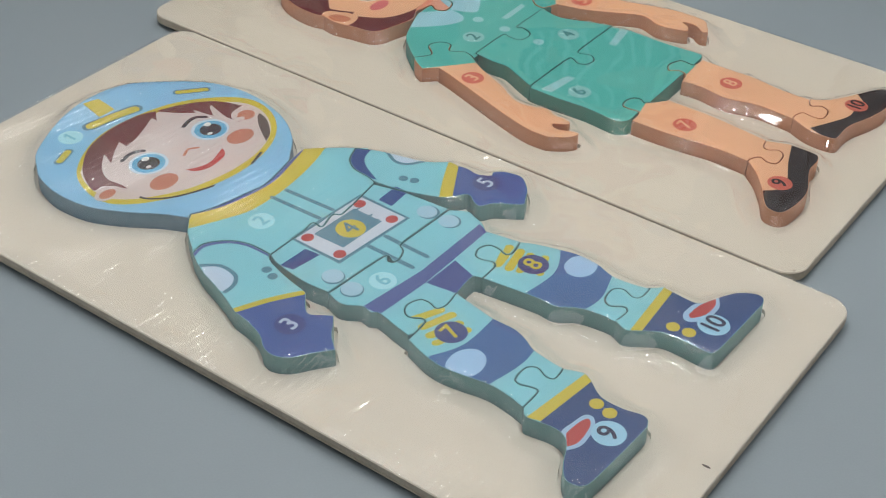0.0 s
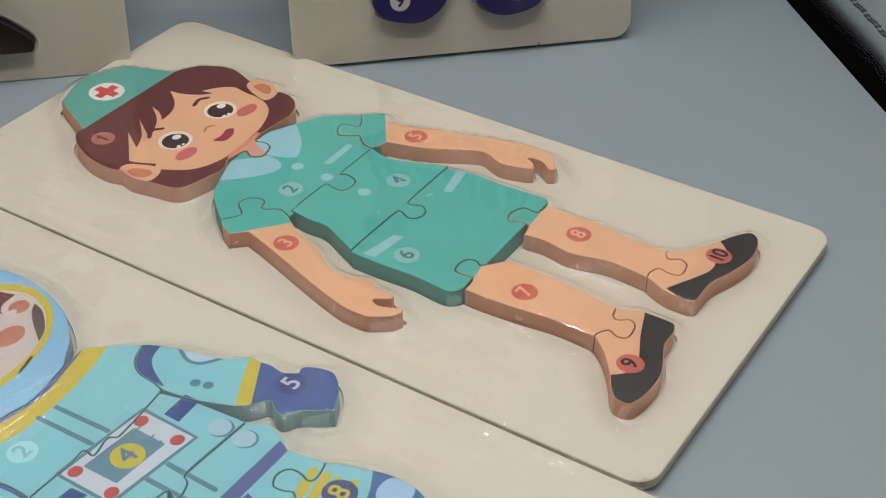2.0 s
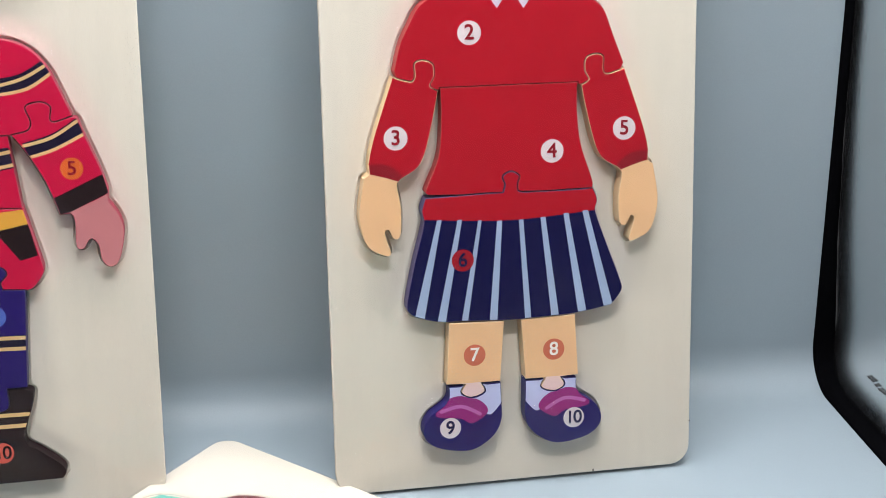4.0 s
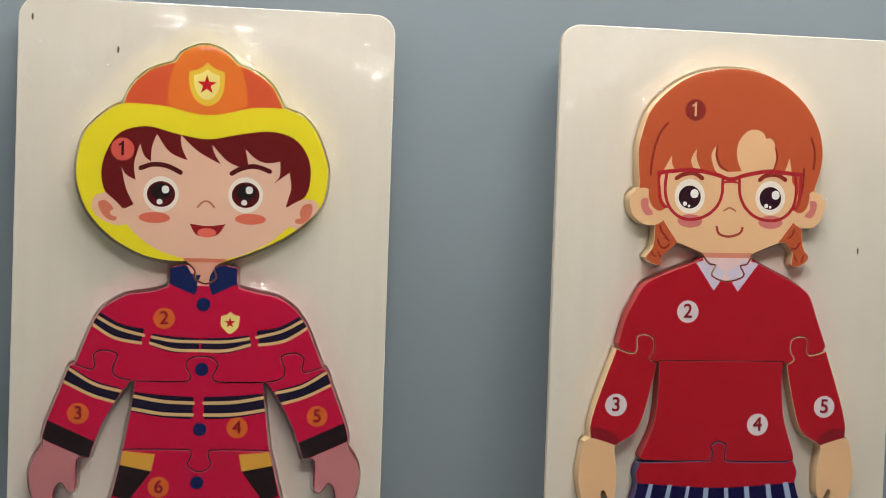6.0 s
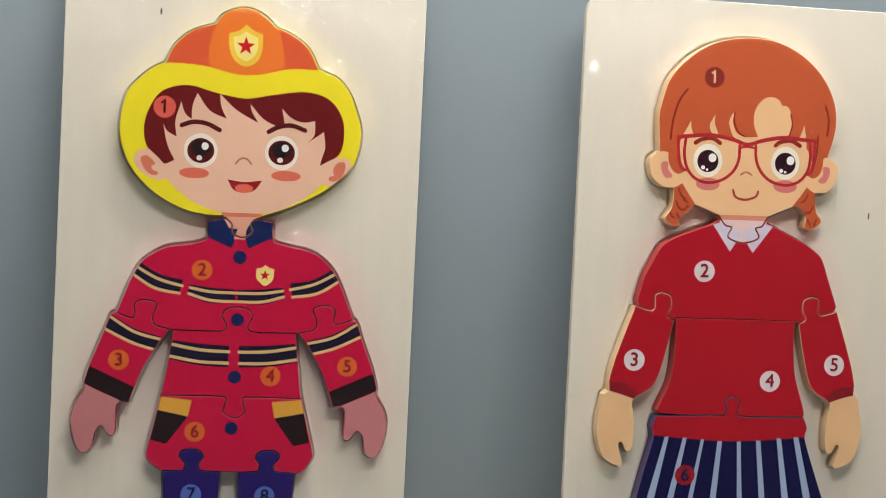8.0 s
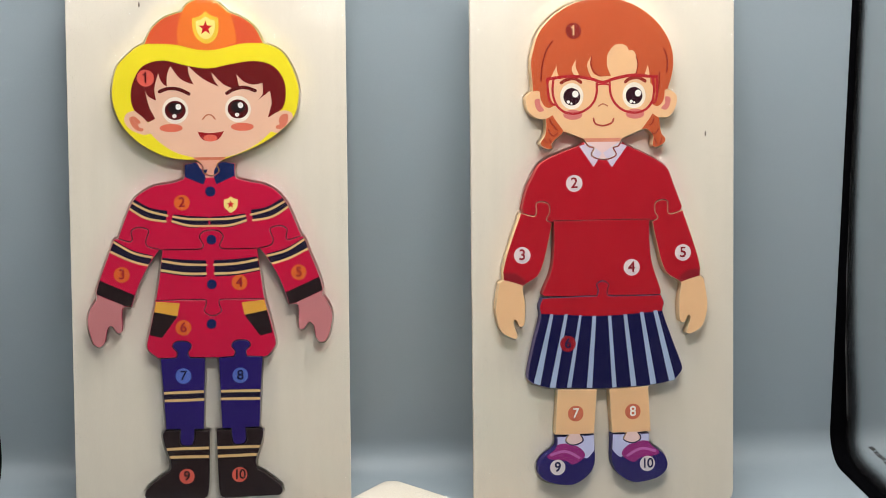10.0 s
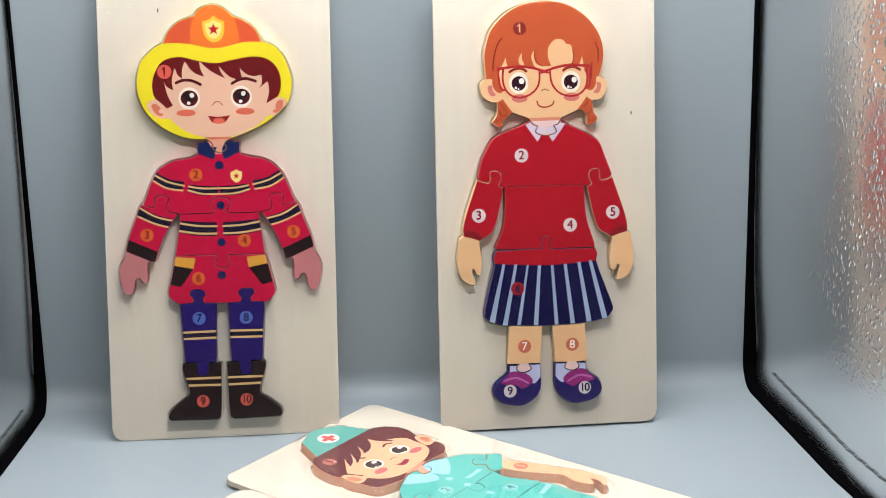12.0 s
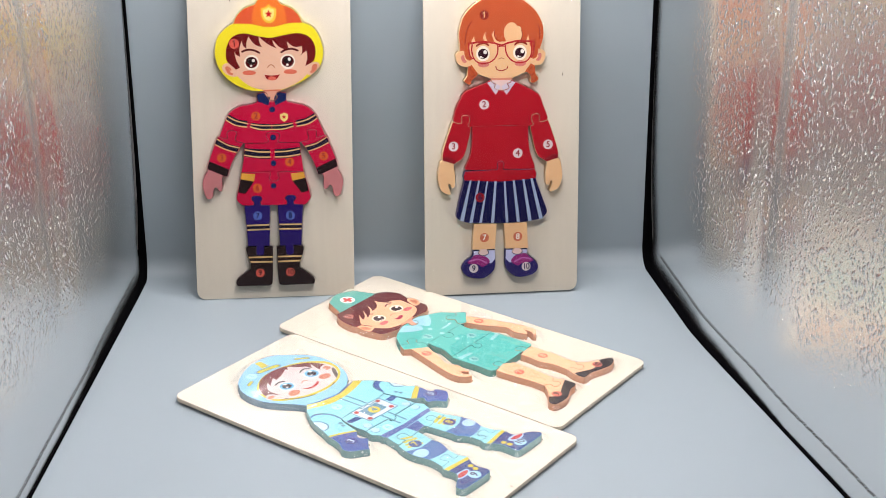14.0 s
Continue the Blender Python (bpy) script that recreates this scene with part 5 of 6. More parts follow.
art_g.paint("shoe_pink", loop([(44.6, 38.3), (50.7, 39.8), (58.5, 37.3), (61.8, 32.3), (55.2, 27.8), (50.5, 30.2), (40.2, 32)]), "lace", "shoe_piece")
art_g.paint("shoe_pink", loop([(104.6, 32), (94.3, 30.2), (89.6, 27.8), (83, 32.3), (86.3, 37.3), (94.1, 39.8), (100.2, 38.3)]), "lace", "shoe_piece.1")
art_g.paint("shoe_light", ribbon([(42.4, 33.7), (50.6, 35.4), (58.4, 31.6)], 1.5), "lace", "shoe_piece")
art_g.paint("shoe_light", ribbon([(86.4, 31.6), (94.2, 35.4), (102.4, 33.7)], 1.5), "lace", "shoe_piece.1")
art_g.paint("neck_pale", loop([(50.4, 45, 1), (61.7, 44.5, 1), (61.5, 37.1, 1), (49.4, 37.7, 1)]), "", "leg_piece")
art_g.paint("neck_pale", loop([(95.4, 37.7, 1), (83.3, 37.1, 1), (83.2, 44.5, 1), (94.4, 45, 1)]), "", "leg_piece.1")
art_g.number("brown_disc", "skin_g", "1", 56.4, 268.9, 4.5)
art_g.number("white_disc", "jumper_dark", "2", 56.4, 185.1, 4.7)
art_g.number("white_disc", "jumper_dark", "3", 26.8, 145.8, 4.7)
art_g.number("white_disc", "jumper_dark", "5", 118.7, 145.5, 4.7)
art_g.number("white_disc", "jumper_dark", "4", 89.1, 137.8, 4.7)
art_g.number("crimson_disc", "navy_dark", "6", 52.4, 95.9, 4.5)
art_g.number("clay_disc", "white", "7", 56.6, 56.5, 4.5)
art_g.number("clay_disc", "white", "8", 89.5, 56.5, 4.5)
art_g.number("white_disc", "navy_dark", "9", 46.1, 26.5, 4.4)
art_g.number("white_disc", "navy_dark", "10", 97.9, 26.6, 4.4)

# nurse picture, in millimetres on the board
art_n = Art()
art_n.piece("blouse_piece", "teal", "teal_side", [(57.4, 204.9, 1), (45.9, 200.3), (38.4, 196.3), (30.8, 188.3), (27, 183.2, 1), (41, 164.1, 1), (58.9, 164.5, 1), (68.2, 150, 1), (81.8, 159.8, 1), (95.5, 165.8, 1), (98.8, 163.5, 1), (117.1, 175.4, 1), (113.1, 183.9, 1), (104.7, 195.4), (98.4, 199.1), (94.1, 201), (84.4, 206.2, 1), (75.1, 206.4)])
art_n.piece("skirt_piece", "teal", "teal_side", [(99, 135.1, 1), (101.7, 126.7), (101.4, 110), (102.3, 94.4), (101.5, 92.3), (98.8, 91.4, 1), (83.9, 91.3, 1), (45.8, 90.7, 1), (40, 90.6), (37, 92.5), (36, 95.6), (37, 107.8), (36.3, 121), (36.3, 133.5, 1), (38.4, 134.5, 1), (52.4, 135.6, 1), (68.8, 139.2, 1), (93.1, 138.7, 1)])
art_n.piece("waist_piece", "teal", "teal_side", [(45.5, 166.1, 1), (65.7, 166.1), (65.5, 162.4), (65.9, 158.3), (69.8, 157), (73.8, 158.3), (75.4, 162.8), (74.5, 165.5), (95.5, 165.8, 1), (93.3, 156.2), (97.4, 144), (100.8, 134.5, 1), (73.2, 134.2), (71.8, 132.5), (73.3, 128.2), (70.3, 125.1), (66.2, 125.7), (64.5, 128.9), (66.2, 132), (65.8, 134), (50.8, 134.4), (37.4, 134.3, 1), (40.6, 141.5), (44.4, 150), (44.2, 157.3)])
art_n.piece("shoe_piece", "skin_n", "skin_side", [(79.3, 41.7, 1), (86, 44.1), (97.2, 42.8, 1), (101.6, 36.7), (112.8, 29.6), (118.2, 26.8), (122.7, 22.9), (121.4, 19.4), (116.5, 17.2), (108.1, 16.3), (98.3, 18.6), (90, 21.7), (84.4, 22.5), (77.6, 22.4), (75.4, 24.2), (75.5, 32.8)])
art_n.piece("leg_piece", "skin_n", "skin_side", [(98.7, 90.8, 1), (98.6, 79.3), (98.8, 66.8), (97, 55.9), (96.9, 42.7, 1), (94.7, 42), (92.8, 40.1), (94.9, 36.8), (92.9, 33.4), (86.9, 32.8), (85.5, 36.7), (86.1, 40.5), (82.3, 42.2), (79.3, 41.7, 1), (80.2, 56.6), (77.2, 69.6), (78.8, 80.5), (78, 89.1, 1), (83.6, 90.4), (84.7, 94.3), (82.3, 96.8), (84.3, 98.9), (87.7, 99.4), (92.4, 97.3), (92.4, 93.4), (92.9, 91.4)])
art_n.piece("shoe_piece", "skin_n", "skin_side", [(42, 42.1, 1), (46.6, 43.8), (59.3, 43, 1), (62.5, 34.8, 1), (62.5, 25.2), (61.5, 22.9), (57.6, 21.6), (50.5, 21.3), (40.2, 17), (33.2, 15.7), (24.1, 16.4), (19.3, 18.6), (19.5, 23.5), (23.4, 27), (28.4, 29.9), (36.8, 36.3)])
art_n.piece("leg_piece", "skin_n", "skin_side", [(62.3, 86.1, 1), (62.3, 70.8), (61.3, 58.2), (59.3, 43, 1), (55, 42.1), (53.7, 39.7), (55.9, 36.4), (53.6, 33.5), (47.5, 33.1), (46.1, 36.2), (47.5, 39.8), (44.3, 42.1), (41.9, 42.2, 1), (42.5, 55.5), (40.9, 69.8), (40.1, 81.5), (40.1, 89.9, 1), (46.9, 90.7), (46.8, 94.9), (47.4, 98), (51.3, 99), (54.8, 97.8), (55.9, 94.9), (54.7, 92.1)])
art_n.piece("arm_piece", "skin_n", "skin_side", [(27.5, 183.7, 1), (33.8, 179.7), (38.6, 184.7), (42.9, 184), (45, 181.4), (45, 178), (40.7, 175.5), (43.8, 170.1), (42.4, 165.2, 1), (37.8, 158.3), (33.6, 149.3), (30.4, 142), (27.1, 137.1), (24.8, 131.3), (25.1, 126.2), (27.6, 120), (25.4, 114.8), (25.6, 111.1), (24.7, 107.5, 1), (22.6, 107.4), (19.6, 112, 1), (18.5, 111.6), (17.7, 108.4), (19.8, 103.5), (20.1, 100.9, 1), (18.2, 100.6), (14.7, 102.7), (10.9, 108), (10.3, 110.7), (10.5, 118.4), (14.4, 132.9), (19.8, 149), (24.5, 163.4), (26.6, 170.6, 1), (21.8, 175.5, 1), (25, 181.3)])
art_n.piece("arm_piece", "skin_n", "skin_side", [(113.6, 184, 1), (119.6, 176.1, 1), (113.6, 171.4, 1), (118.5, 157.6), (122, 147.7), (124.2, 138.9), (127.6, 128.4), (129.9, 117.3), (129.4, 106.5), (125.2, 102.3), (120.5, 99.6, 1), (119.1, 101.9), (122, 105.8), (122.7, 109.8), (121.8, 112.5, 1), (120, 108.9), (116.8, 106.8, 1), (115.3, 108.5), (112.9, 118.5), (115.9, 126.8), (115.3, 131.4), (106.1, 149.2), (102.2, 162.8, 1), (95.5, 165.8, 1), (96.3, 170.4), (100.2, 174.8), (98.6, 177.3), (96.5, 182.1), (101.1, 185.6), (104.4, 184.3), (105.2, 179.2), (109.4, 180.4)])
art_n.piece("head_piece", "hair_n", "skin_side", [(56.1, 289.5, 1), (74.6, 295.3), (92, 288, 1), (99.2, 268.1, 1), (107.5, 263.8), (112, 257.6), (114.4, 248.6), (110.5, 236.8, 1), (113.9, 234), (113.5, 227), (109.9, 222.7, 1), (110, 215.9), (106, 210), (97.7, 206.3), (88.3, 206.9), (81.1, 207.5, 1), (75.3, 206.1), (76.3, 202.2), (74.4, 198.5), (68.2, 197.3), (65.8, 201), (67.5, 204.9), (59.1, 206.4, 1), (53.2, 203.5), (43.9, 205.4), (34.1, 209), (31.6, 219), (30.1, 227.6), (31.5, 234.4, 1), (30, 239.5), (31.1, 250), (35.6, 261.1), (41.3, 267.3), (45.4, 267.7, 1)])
art_n.paint("cap_teal", loop([(54.8, 291.6, 1), (77.7, 298.3, 1), (95.5, 291.3, 1), (101, 267.8, 1), (44.8, 267.1, 1), (44.2, 273.4, 1)]), "cap")
art_n.paint("white", oval(71.8, 279.6, 7.2, 7.2), "cross")
art_n.paint("red_n", cross(71.8, 279.6, 5.2, 1.8), "cross")
art_n.paint("skin_n", loop([(37.9, 236.5, 1), (53.5, 251.3, 1), (46.7, 240.9, 1), (53.9, 244.7), (63, 254.2, 1), (55.3, 242.5, 1), (60.5, 244.1), (67.3, 249), (73, 256.6, 1), (70.9, 250.5), (67.1, 246.2, 1), (74, 247.2), (80.6, 251.3), (86.3, 258.7, 1), (87, 253.4), (90.4, 246.6), (94.4, 242.7, 1), (93.2, 247.9, 1), (98.8, 244.1), (102.7, 238.9), (101.8, 232), (101.8, 227.9, 1), (100, 221), (95.4, 215.4), (87.4, 211.5), (80.2, 209.8), (60.7, 208.2), (50.3, 210.9), (44.4, 215.8), (39.9, 224.3), (41.7, 227, 1)]), "face")
art_n.paint("skin_n", loop([(106.2, 235.1), (111.3, 236.3), (116.2, 233), (113.9, 224.7), (107.3, 220.9), (101.6, 221.8), (102.5, 227.7)]), "ear.b")
art_n.paint("skin_n", loop([(33, 236.4), (28.7, 231.8), (28.7, 225.7), (32.5, 221.1), (39.4, 222.2), (40.4, 227), (37.2, 234.7)]), "ear.a")
art_n.paint("ear_n", loop([(107.7, 232.8), (111.5, 230.9), (110.8, 226.3), (106.1, 223.7), (105.8, 227.5)]))
art_n.paint("ear_n", loop([(32.6, 232.7), (36.2, 230.7), (37.1, 224.3), (33.3, 224.1), (31, 228.3)]))
art_n.paint("maroon_n", ribbon([(37.9, 236.5), (38.4, 233), (41.7, 227)], 1.0))
art_n.paint("eye_white", oval(58.7, 231.9, 6.9, 6.4), "eye.a")
art_n.paint("iris_n", oval(58.4, 231.6, 5.4, 5.0), "eye.a")
art_n.paint("white", oval(60.8, 233.1, 2.0, 1.6), "eye.a")
art_n.paint("white", oval(56, 228, 1.0, 0.8), "eye.a")
art_n.paint("white", oval(58.2, 227.5, 0.8, 0.6), "eye.a")
art_n.paint("eye_white", oval(85.7, 232.1, 6.9, 6.4), "eye.b")
art_n.paint("iris_n", oval(85.4, 231.8, 5.4, 5.0), "eye.b")
art_n.paint("white", oval(88.3, 233.7, 2.0, 1.6), "eye.b")
art_n.paint("white", oval(82.9, 227.8, 1.0, 0.8), "eye.b")
art_n.paint("white", oval(85.2, 227.4, 0.8, 0.6), "eye.b")
art_n.paint("maroon_n", ribbon([(54.8, 241.7), (59, 244.2), (62.5, 241.8)], 1.7), "brow.a")
art_n.paint("maroon_n", ribbon([(82.8, 243), (87.1, 244.3), (90.5, 242.3)], 1.7), "brow.b")
art_n.paint("blush_n", oval(53.7, 222.1, 5.4, 2.9), "cheek.a")
art_n.paint("blush_n", oval(91.4, 223.2, 5.4, 2.9), "cheek.b")
art_n.paint("nose", ribbon([(69.7, 226.8), (72.8, 228), (75.3, 226.4)], 0.9), "nose")
art_n.paint("magenta", loop([(66.3, 220.1, 1), (71, 219.4), (75.6, 220.7), (77.8, 218.7, 1), (74.1, 216.2), (68.5, 215.9)]), "mouth")
art_n.paint("neck_n", loop([(60.9, 207.9, 1), (80.8, 209.5, 1), (80.2, 205.9, 1), (58.7, 204.9, 1)]))
art_n.paint("skin_neck", loop([(59.3, 205.4, 1), (80.5, 207, 1), (75.9, 196.2, 1), (65.7, 195.5, 1), (63.5, 201, 1)]), "", "head_piece")
art_n.paint("pale_blue", loop([(46.4, 200.2, 1), (54.6, 204.2, 1), (58.8, 206.1, 1), (69.9, 195.4, 1), (69.1, 190.2), (66.6, 186.9), (62.7, 186.7), (55.5, 191)]), "collar.a")
art_n.paint("pale_blue", loop([(69.9, 195.4, 1), (74.2, 186.5), (80.1, 188.2), (85.8, 192), (93.8, 200.7, 1), (81.8, 206.4, 1), (74.7, 205.6)]), "collar.b")
art_n.paint("teal", loop([(25.7, 186.5, 1), (21.2, 175.8, 1), (39.4, 161.5, 1), (51.6, 169.1, 1), (46.3, 190.8, 1), (31.1, 191.1, 1)]), "sleeve", "arm_piece")
art_n.paint("teal", loop([(111.3, 196.2, 1), (122.9, 178.2, 1), (100, 161.7, 1), (90.7, 163.7, 1), (91.3, 181.2, 1)]), "sleeve", "arm_piece.1")
art_n.paint("pale_strip", loop([(76.9, 175.1, 1), (93.1, 175.4, 1), (92.9, 172.8, 1), (77.9, 172.2, 1)]), "pocket.a")
art_n.paint("pale_strip", loop([(85.5, 127.2, 1), (100.2, 130.4, 1), (100.9, 126.6, 1), (86.6, 124.2, 1)]), "pocket.b")
art_n.paint("pale_strip", loop([(38, 129.7, 1), (53.1, 127, 1), (53.8, 123.4, 1), (38.7, 125, 1)]), "pocket.c")
art_n.paint("pale_strip", oval(69.9, 181.8, 2.4, 2.4), "button.a")
art_n.paint("pale_strip", oval(70, 168.3, 2.4, 2.4), "button.b")
art_n.paint("pale_strip", oval(69.3, 151, 2.4, 2.4), "button.c")
art_n.paint("teal", loop([(90.6, 105.4, 1), (93.1, 93.6, 1), (92.5, 90.7, 1), (83, 90.1, 1), (78.6, 96.8, 1)]), "", "leg_piece")
art_n.paint("teal", loop([(54.6, 104.6, 1), (56.6, 95.6, 1), (54.4, 91.9, 1), (46.4, 90.4, 1), (44, 97.5, 1)]), "", "leg_piece.1")
art_n.paint("shoe_dark", loop([(77.4, 33.8, 1), (93.7, 25.7), (101, 25.7), (107.7, 25.3), (112.1, 29.5, 1), (123.2, 29.1, 1), (129.7, 18.9, 1), (114.3, 12.1, 1), (77.5, 17.5, 1), (72.4, 22.7, 1)]), "shoe", "shoe_piece")
art_n.paint("shoe_dark", loop([(62.8, 34.3, 1), (50.2, 29.9), (38.8, 25.1), (32, 25.8), (28.1, 29.8, 1), (12.2, 23.1, 1), (14.6, 14.9, 1), (48, 11, 1), (68.3, 21.1, 1)]), "shoe", "shoe_piece.1")
art_n.number("rose_disc", "maroon_n", "1", 44.6, 256, 4.6)
art_n.number("mint_disc", "teal_dark", "2", 56.3, 174.6, 4.6)
art_n.number("coral_disc", "skin_n", "3", 28.7, 155.6, 4.5)
art_n.number("mint_disc", "teal_dark", "4", 82.5, 144.8, 4.6)
art_n.number("coral_disc", "skin_n", "5", 111.6, 156.3, 4.5)
art_n.number("mint_disc", "teal_dark", "6", 45.7, 116.6, 4.6)
art_n.number("coral_disc", "skin_n", "7", 50, 72.4, 4.5)
art_n.number("coral_disc", "skin_n", "8", 88.9, 72.9, 4.5)
art_n.number("coral_disc", "shoe_dark", "9", 36.5, 26.6, 4.5)
art_n.number("coral_disc", "shoe_dark", "10", 103.9, 26.4, 4.5)

# astronaut picture, in millimetres on the board
art_a = Art()
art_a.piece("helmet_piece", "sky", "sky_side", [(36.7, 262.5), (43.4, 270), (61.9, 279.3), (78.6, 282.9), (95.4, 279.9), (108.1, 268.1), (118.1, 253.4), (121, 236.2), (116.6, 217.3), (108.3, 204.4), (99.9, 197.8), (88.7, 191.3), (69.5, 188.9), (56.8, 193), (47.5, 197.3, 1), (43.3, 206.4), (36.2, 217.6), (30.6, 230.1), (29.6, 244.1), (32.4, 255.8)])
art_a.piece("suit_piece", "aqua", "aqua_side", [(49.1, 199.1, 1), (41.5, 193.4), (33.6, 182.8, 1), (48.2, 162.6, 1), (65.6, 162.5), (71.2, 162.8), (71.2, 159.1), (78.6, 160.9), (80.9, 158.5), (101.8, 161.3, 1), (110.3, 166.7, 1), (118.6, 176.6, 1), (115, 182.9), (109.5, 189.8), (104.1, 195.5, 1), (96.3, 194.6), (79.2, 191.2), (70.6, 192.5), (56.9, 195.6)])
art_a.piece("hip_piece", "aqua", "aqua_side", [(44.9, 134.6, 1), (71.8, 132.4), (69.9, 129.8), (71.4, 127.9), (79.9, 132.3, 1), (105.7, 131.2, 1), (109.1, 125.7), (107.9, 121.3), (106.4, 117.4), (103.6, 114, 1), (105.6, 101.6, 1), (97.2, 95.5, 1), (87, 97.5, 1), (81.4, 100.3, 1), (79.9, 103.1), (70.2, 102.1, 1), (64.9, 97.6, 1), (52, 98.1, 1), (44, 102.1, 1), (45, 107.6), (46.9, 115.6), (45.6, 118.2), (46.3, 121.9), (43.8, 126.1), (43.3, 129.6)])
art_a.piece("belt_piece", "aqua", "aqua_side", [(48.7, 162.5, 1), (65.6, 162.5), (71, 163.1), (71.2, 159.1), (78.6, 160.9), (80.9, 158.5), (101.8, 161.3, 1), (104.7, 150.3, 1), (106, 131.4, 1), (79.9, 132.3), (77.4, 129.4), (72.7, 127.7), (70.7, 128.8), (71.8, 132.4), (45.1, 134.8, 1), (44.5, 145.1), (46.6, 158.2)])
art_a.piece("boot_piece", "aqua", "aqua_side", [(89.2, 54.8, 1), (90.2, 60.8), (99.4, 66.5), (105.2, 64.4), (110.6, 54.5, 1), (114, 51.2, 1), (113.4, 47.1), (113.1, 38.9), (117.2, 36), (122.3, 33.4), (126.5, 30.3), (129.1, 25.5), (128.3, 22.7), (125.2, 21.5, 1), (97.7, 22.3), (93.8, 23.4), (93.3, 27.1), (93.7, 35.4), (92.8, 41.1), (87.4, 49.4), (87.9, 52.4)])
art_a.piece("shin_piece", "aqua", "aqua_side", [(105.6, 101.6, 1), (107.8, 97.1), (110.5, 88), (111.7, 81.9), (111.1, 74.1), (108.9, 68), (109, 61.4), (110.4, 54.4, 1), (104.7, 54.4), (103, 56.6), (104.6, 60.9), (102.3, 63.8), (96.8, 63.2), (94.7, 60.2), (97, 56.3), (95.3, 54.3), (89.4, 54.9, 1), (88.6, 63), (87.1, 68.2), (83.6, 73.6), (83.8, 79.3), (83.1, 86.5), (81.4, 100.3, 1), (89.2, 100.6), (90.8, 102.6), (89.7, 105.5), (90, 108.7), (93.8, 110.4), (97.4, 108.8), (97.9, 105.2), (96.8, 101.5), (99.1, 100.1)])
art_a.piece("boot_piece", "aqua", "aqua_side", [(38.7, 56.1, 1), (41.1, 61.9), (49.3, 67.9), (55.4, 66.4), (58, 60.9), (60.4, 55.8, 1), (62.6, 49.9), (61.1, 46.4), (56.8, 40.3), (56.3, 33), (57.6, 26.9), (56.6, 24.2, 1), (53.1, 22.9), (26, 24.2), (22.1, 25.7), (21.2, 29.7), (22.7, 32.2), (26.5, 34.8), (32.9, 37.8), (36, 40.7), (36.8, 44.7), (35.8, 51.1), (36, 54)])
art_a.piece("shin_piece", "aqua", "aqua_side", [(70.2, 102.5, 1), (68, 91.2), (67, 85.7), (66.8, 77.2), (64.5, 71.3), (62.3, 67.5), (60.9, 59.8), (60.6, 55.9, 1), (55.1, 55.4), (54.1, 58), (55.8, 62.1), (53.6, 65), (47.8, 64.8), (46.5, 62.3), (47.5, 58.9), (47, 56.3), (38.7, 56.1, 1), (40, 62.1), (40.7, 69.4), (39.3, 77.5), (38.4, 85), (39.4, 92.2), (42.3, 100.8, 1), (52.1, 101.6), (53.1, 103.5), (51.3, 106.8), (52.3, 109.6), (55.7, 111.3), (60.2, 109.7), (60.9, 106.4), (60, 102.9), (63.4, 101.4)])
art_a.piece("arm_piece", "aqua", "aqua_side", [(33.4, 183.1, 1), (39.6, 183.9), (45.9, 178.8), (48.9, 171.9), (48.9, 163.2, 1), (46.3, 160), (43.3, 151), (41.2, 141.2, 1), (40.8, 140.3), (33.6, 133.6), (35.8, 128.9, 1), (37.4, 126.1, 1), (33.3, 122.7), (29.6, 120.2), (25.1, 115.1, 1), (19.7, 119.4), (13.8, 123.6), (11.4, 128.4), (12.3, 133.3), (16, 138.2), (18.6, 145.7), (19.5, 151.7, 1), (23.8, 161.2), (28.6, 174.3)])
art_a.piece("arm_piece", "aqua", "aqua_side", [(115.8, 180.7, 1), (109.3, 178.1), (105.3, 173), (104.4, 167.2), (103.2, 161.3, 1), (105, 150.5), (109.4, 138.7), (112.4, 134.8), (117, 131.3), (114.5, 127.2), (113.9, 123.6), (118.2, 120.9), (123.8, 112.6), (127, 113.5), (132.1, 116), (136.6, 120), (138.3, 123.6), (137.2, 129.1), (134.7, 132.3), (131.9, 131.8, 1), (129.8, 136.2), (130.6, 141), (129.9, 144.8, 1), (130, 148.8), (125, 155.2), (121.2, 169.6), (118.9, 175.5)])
art_a.paint("yellow_a", loop([(45.8, 251), (38.3, 241), (36, 228.3), (41.2, 218.9), (54.1, 209.7), (66.4, 205.3), (80.1, 203.4), (94.5, 205.2), (106.3, 210.6), (115.4, 220.8), (117.8, 233.4), (111, 244.8), (97, 255.1), (77.8, 259.9), (61.6, 259.1)]), "visor")
art_a.paint("face_a", loop([(46.5, 249.5), (40.2, 240.8), (38.5, 229.5), (43.6, 220.8), (55.9, 212.3), (67.8, 208), (81.1, 206.2), (94.5, 207.6), (105.3, 212.5), (112.9, 221.4), (114.7, 232.1), (108.5, 242.5), (95.4, 252.5), (77, 257.1), (62, 256.8)]), "visor")
art_a.paint("hair_a", loop([(89.3, 256.0, 1), (96.5, 252.8), (103.9, 248.1), (109.5, 241.7), (112.4, 233.3, 1), (106.4, 232.4), (103.2, 226.1, 1), (102.7, 231.9), (103.8, 236.9), (105.5, 242.6, 1), (103.9, 242.0), (100.4, 236.7, 1), (99.5, 241.0), (98.8, 245.3), (97.7, 243.4, 1), (93.0, 249.3)]), "hair")
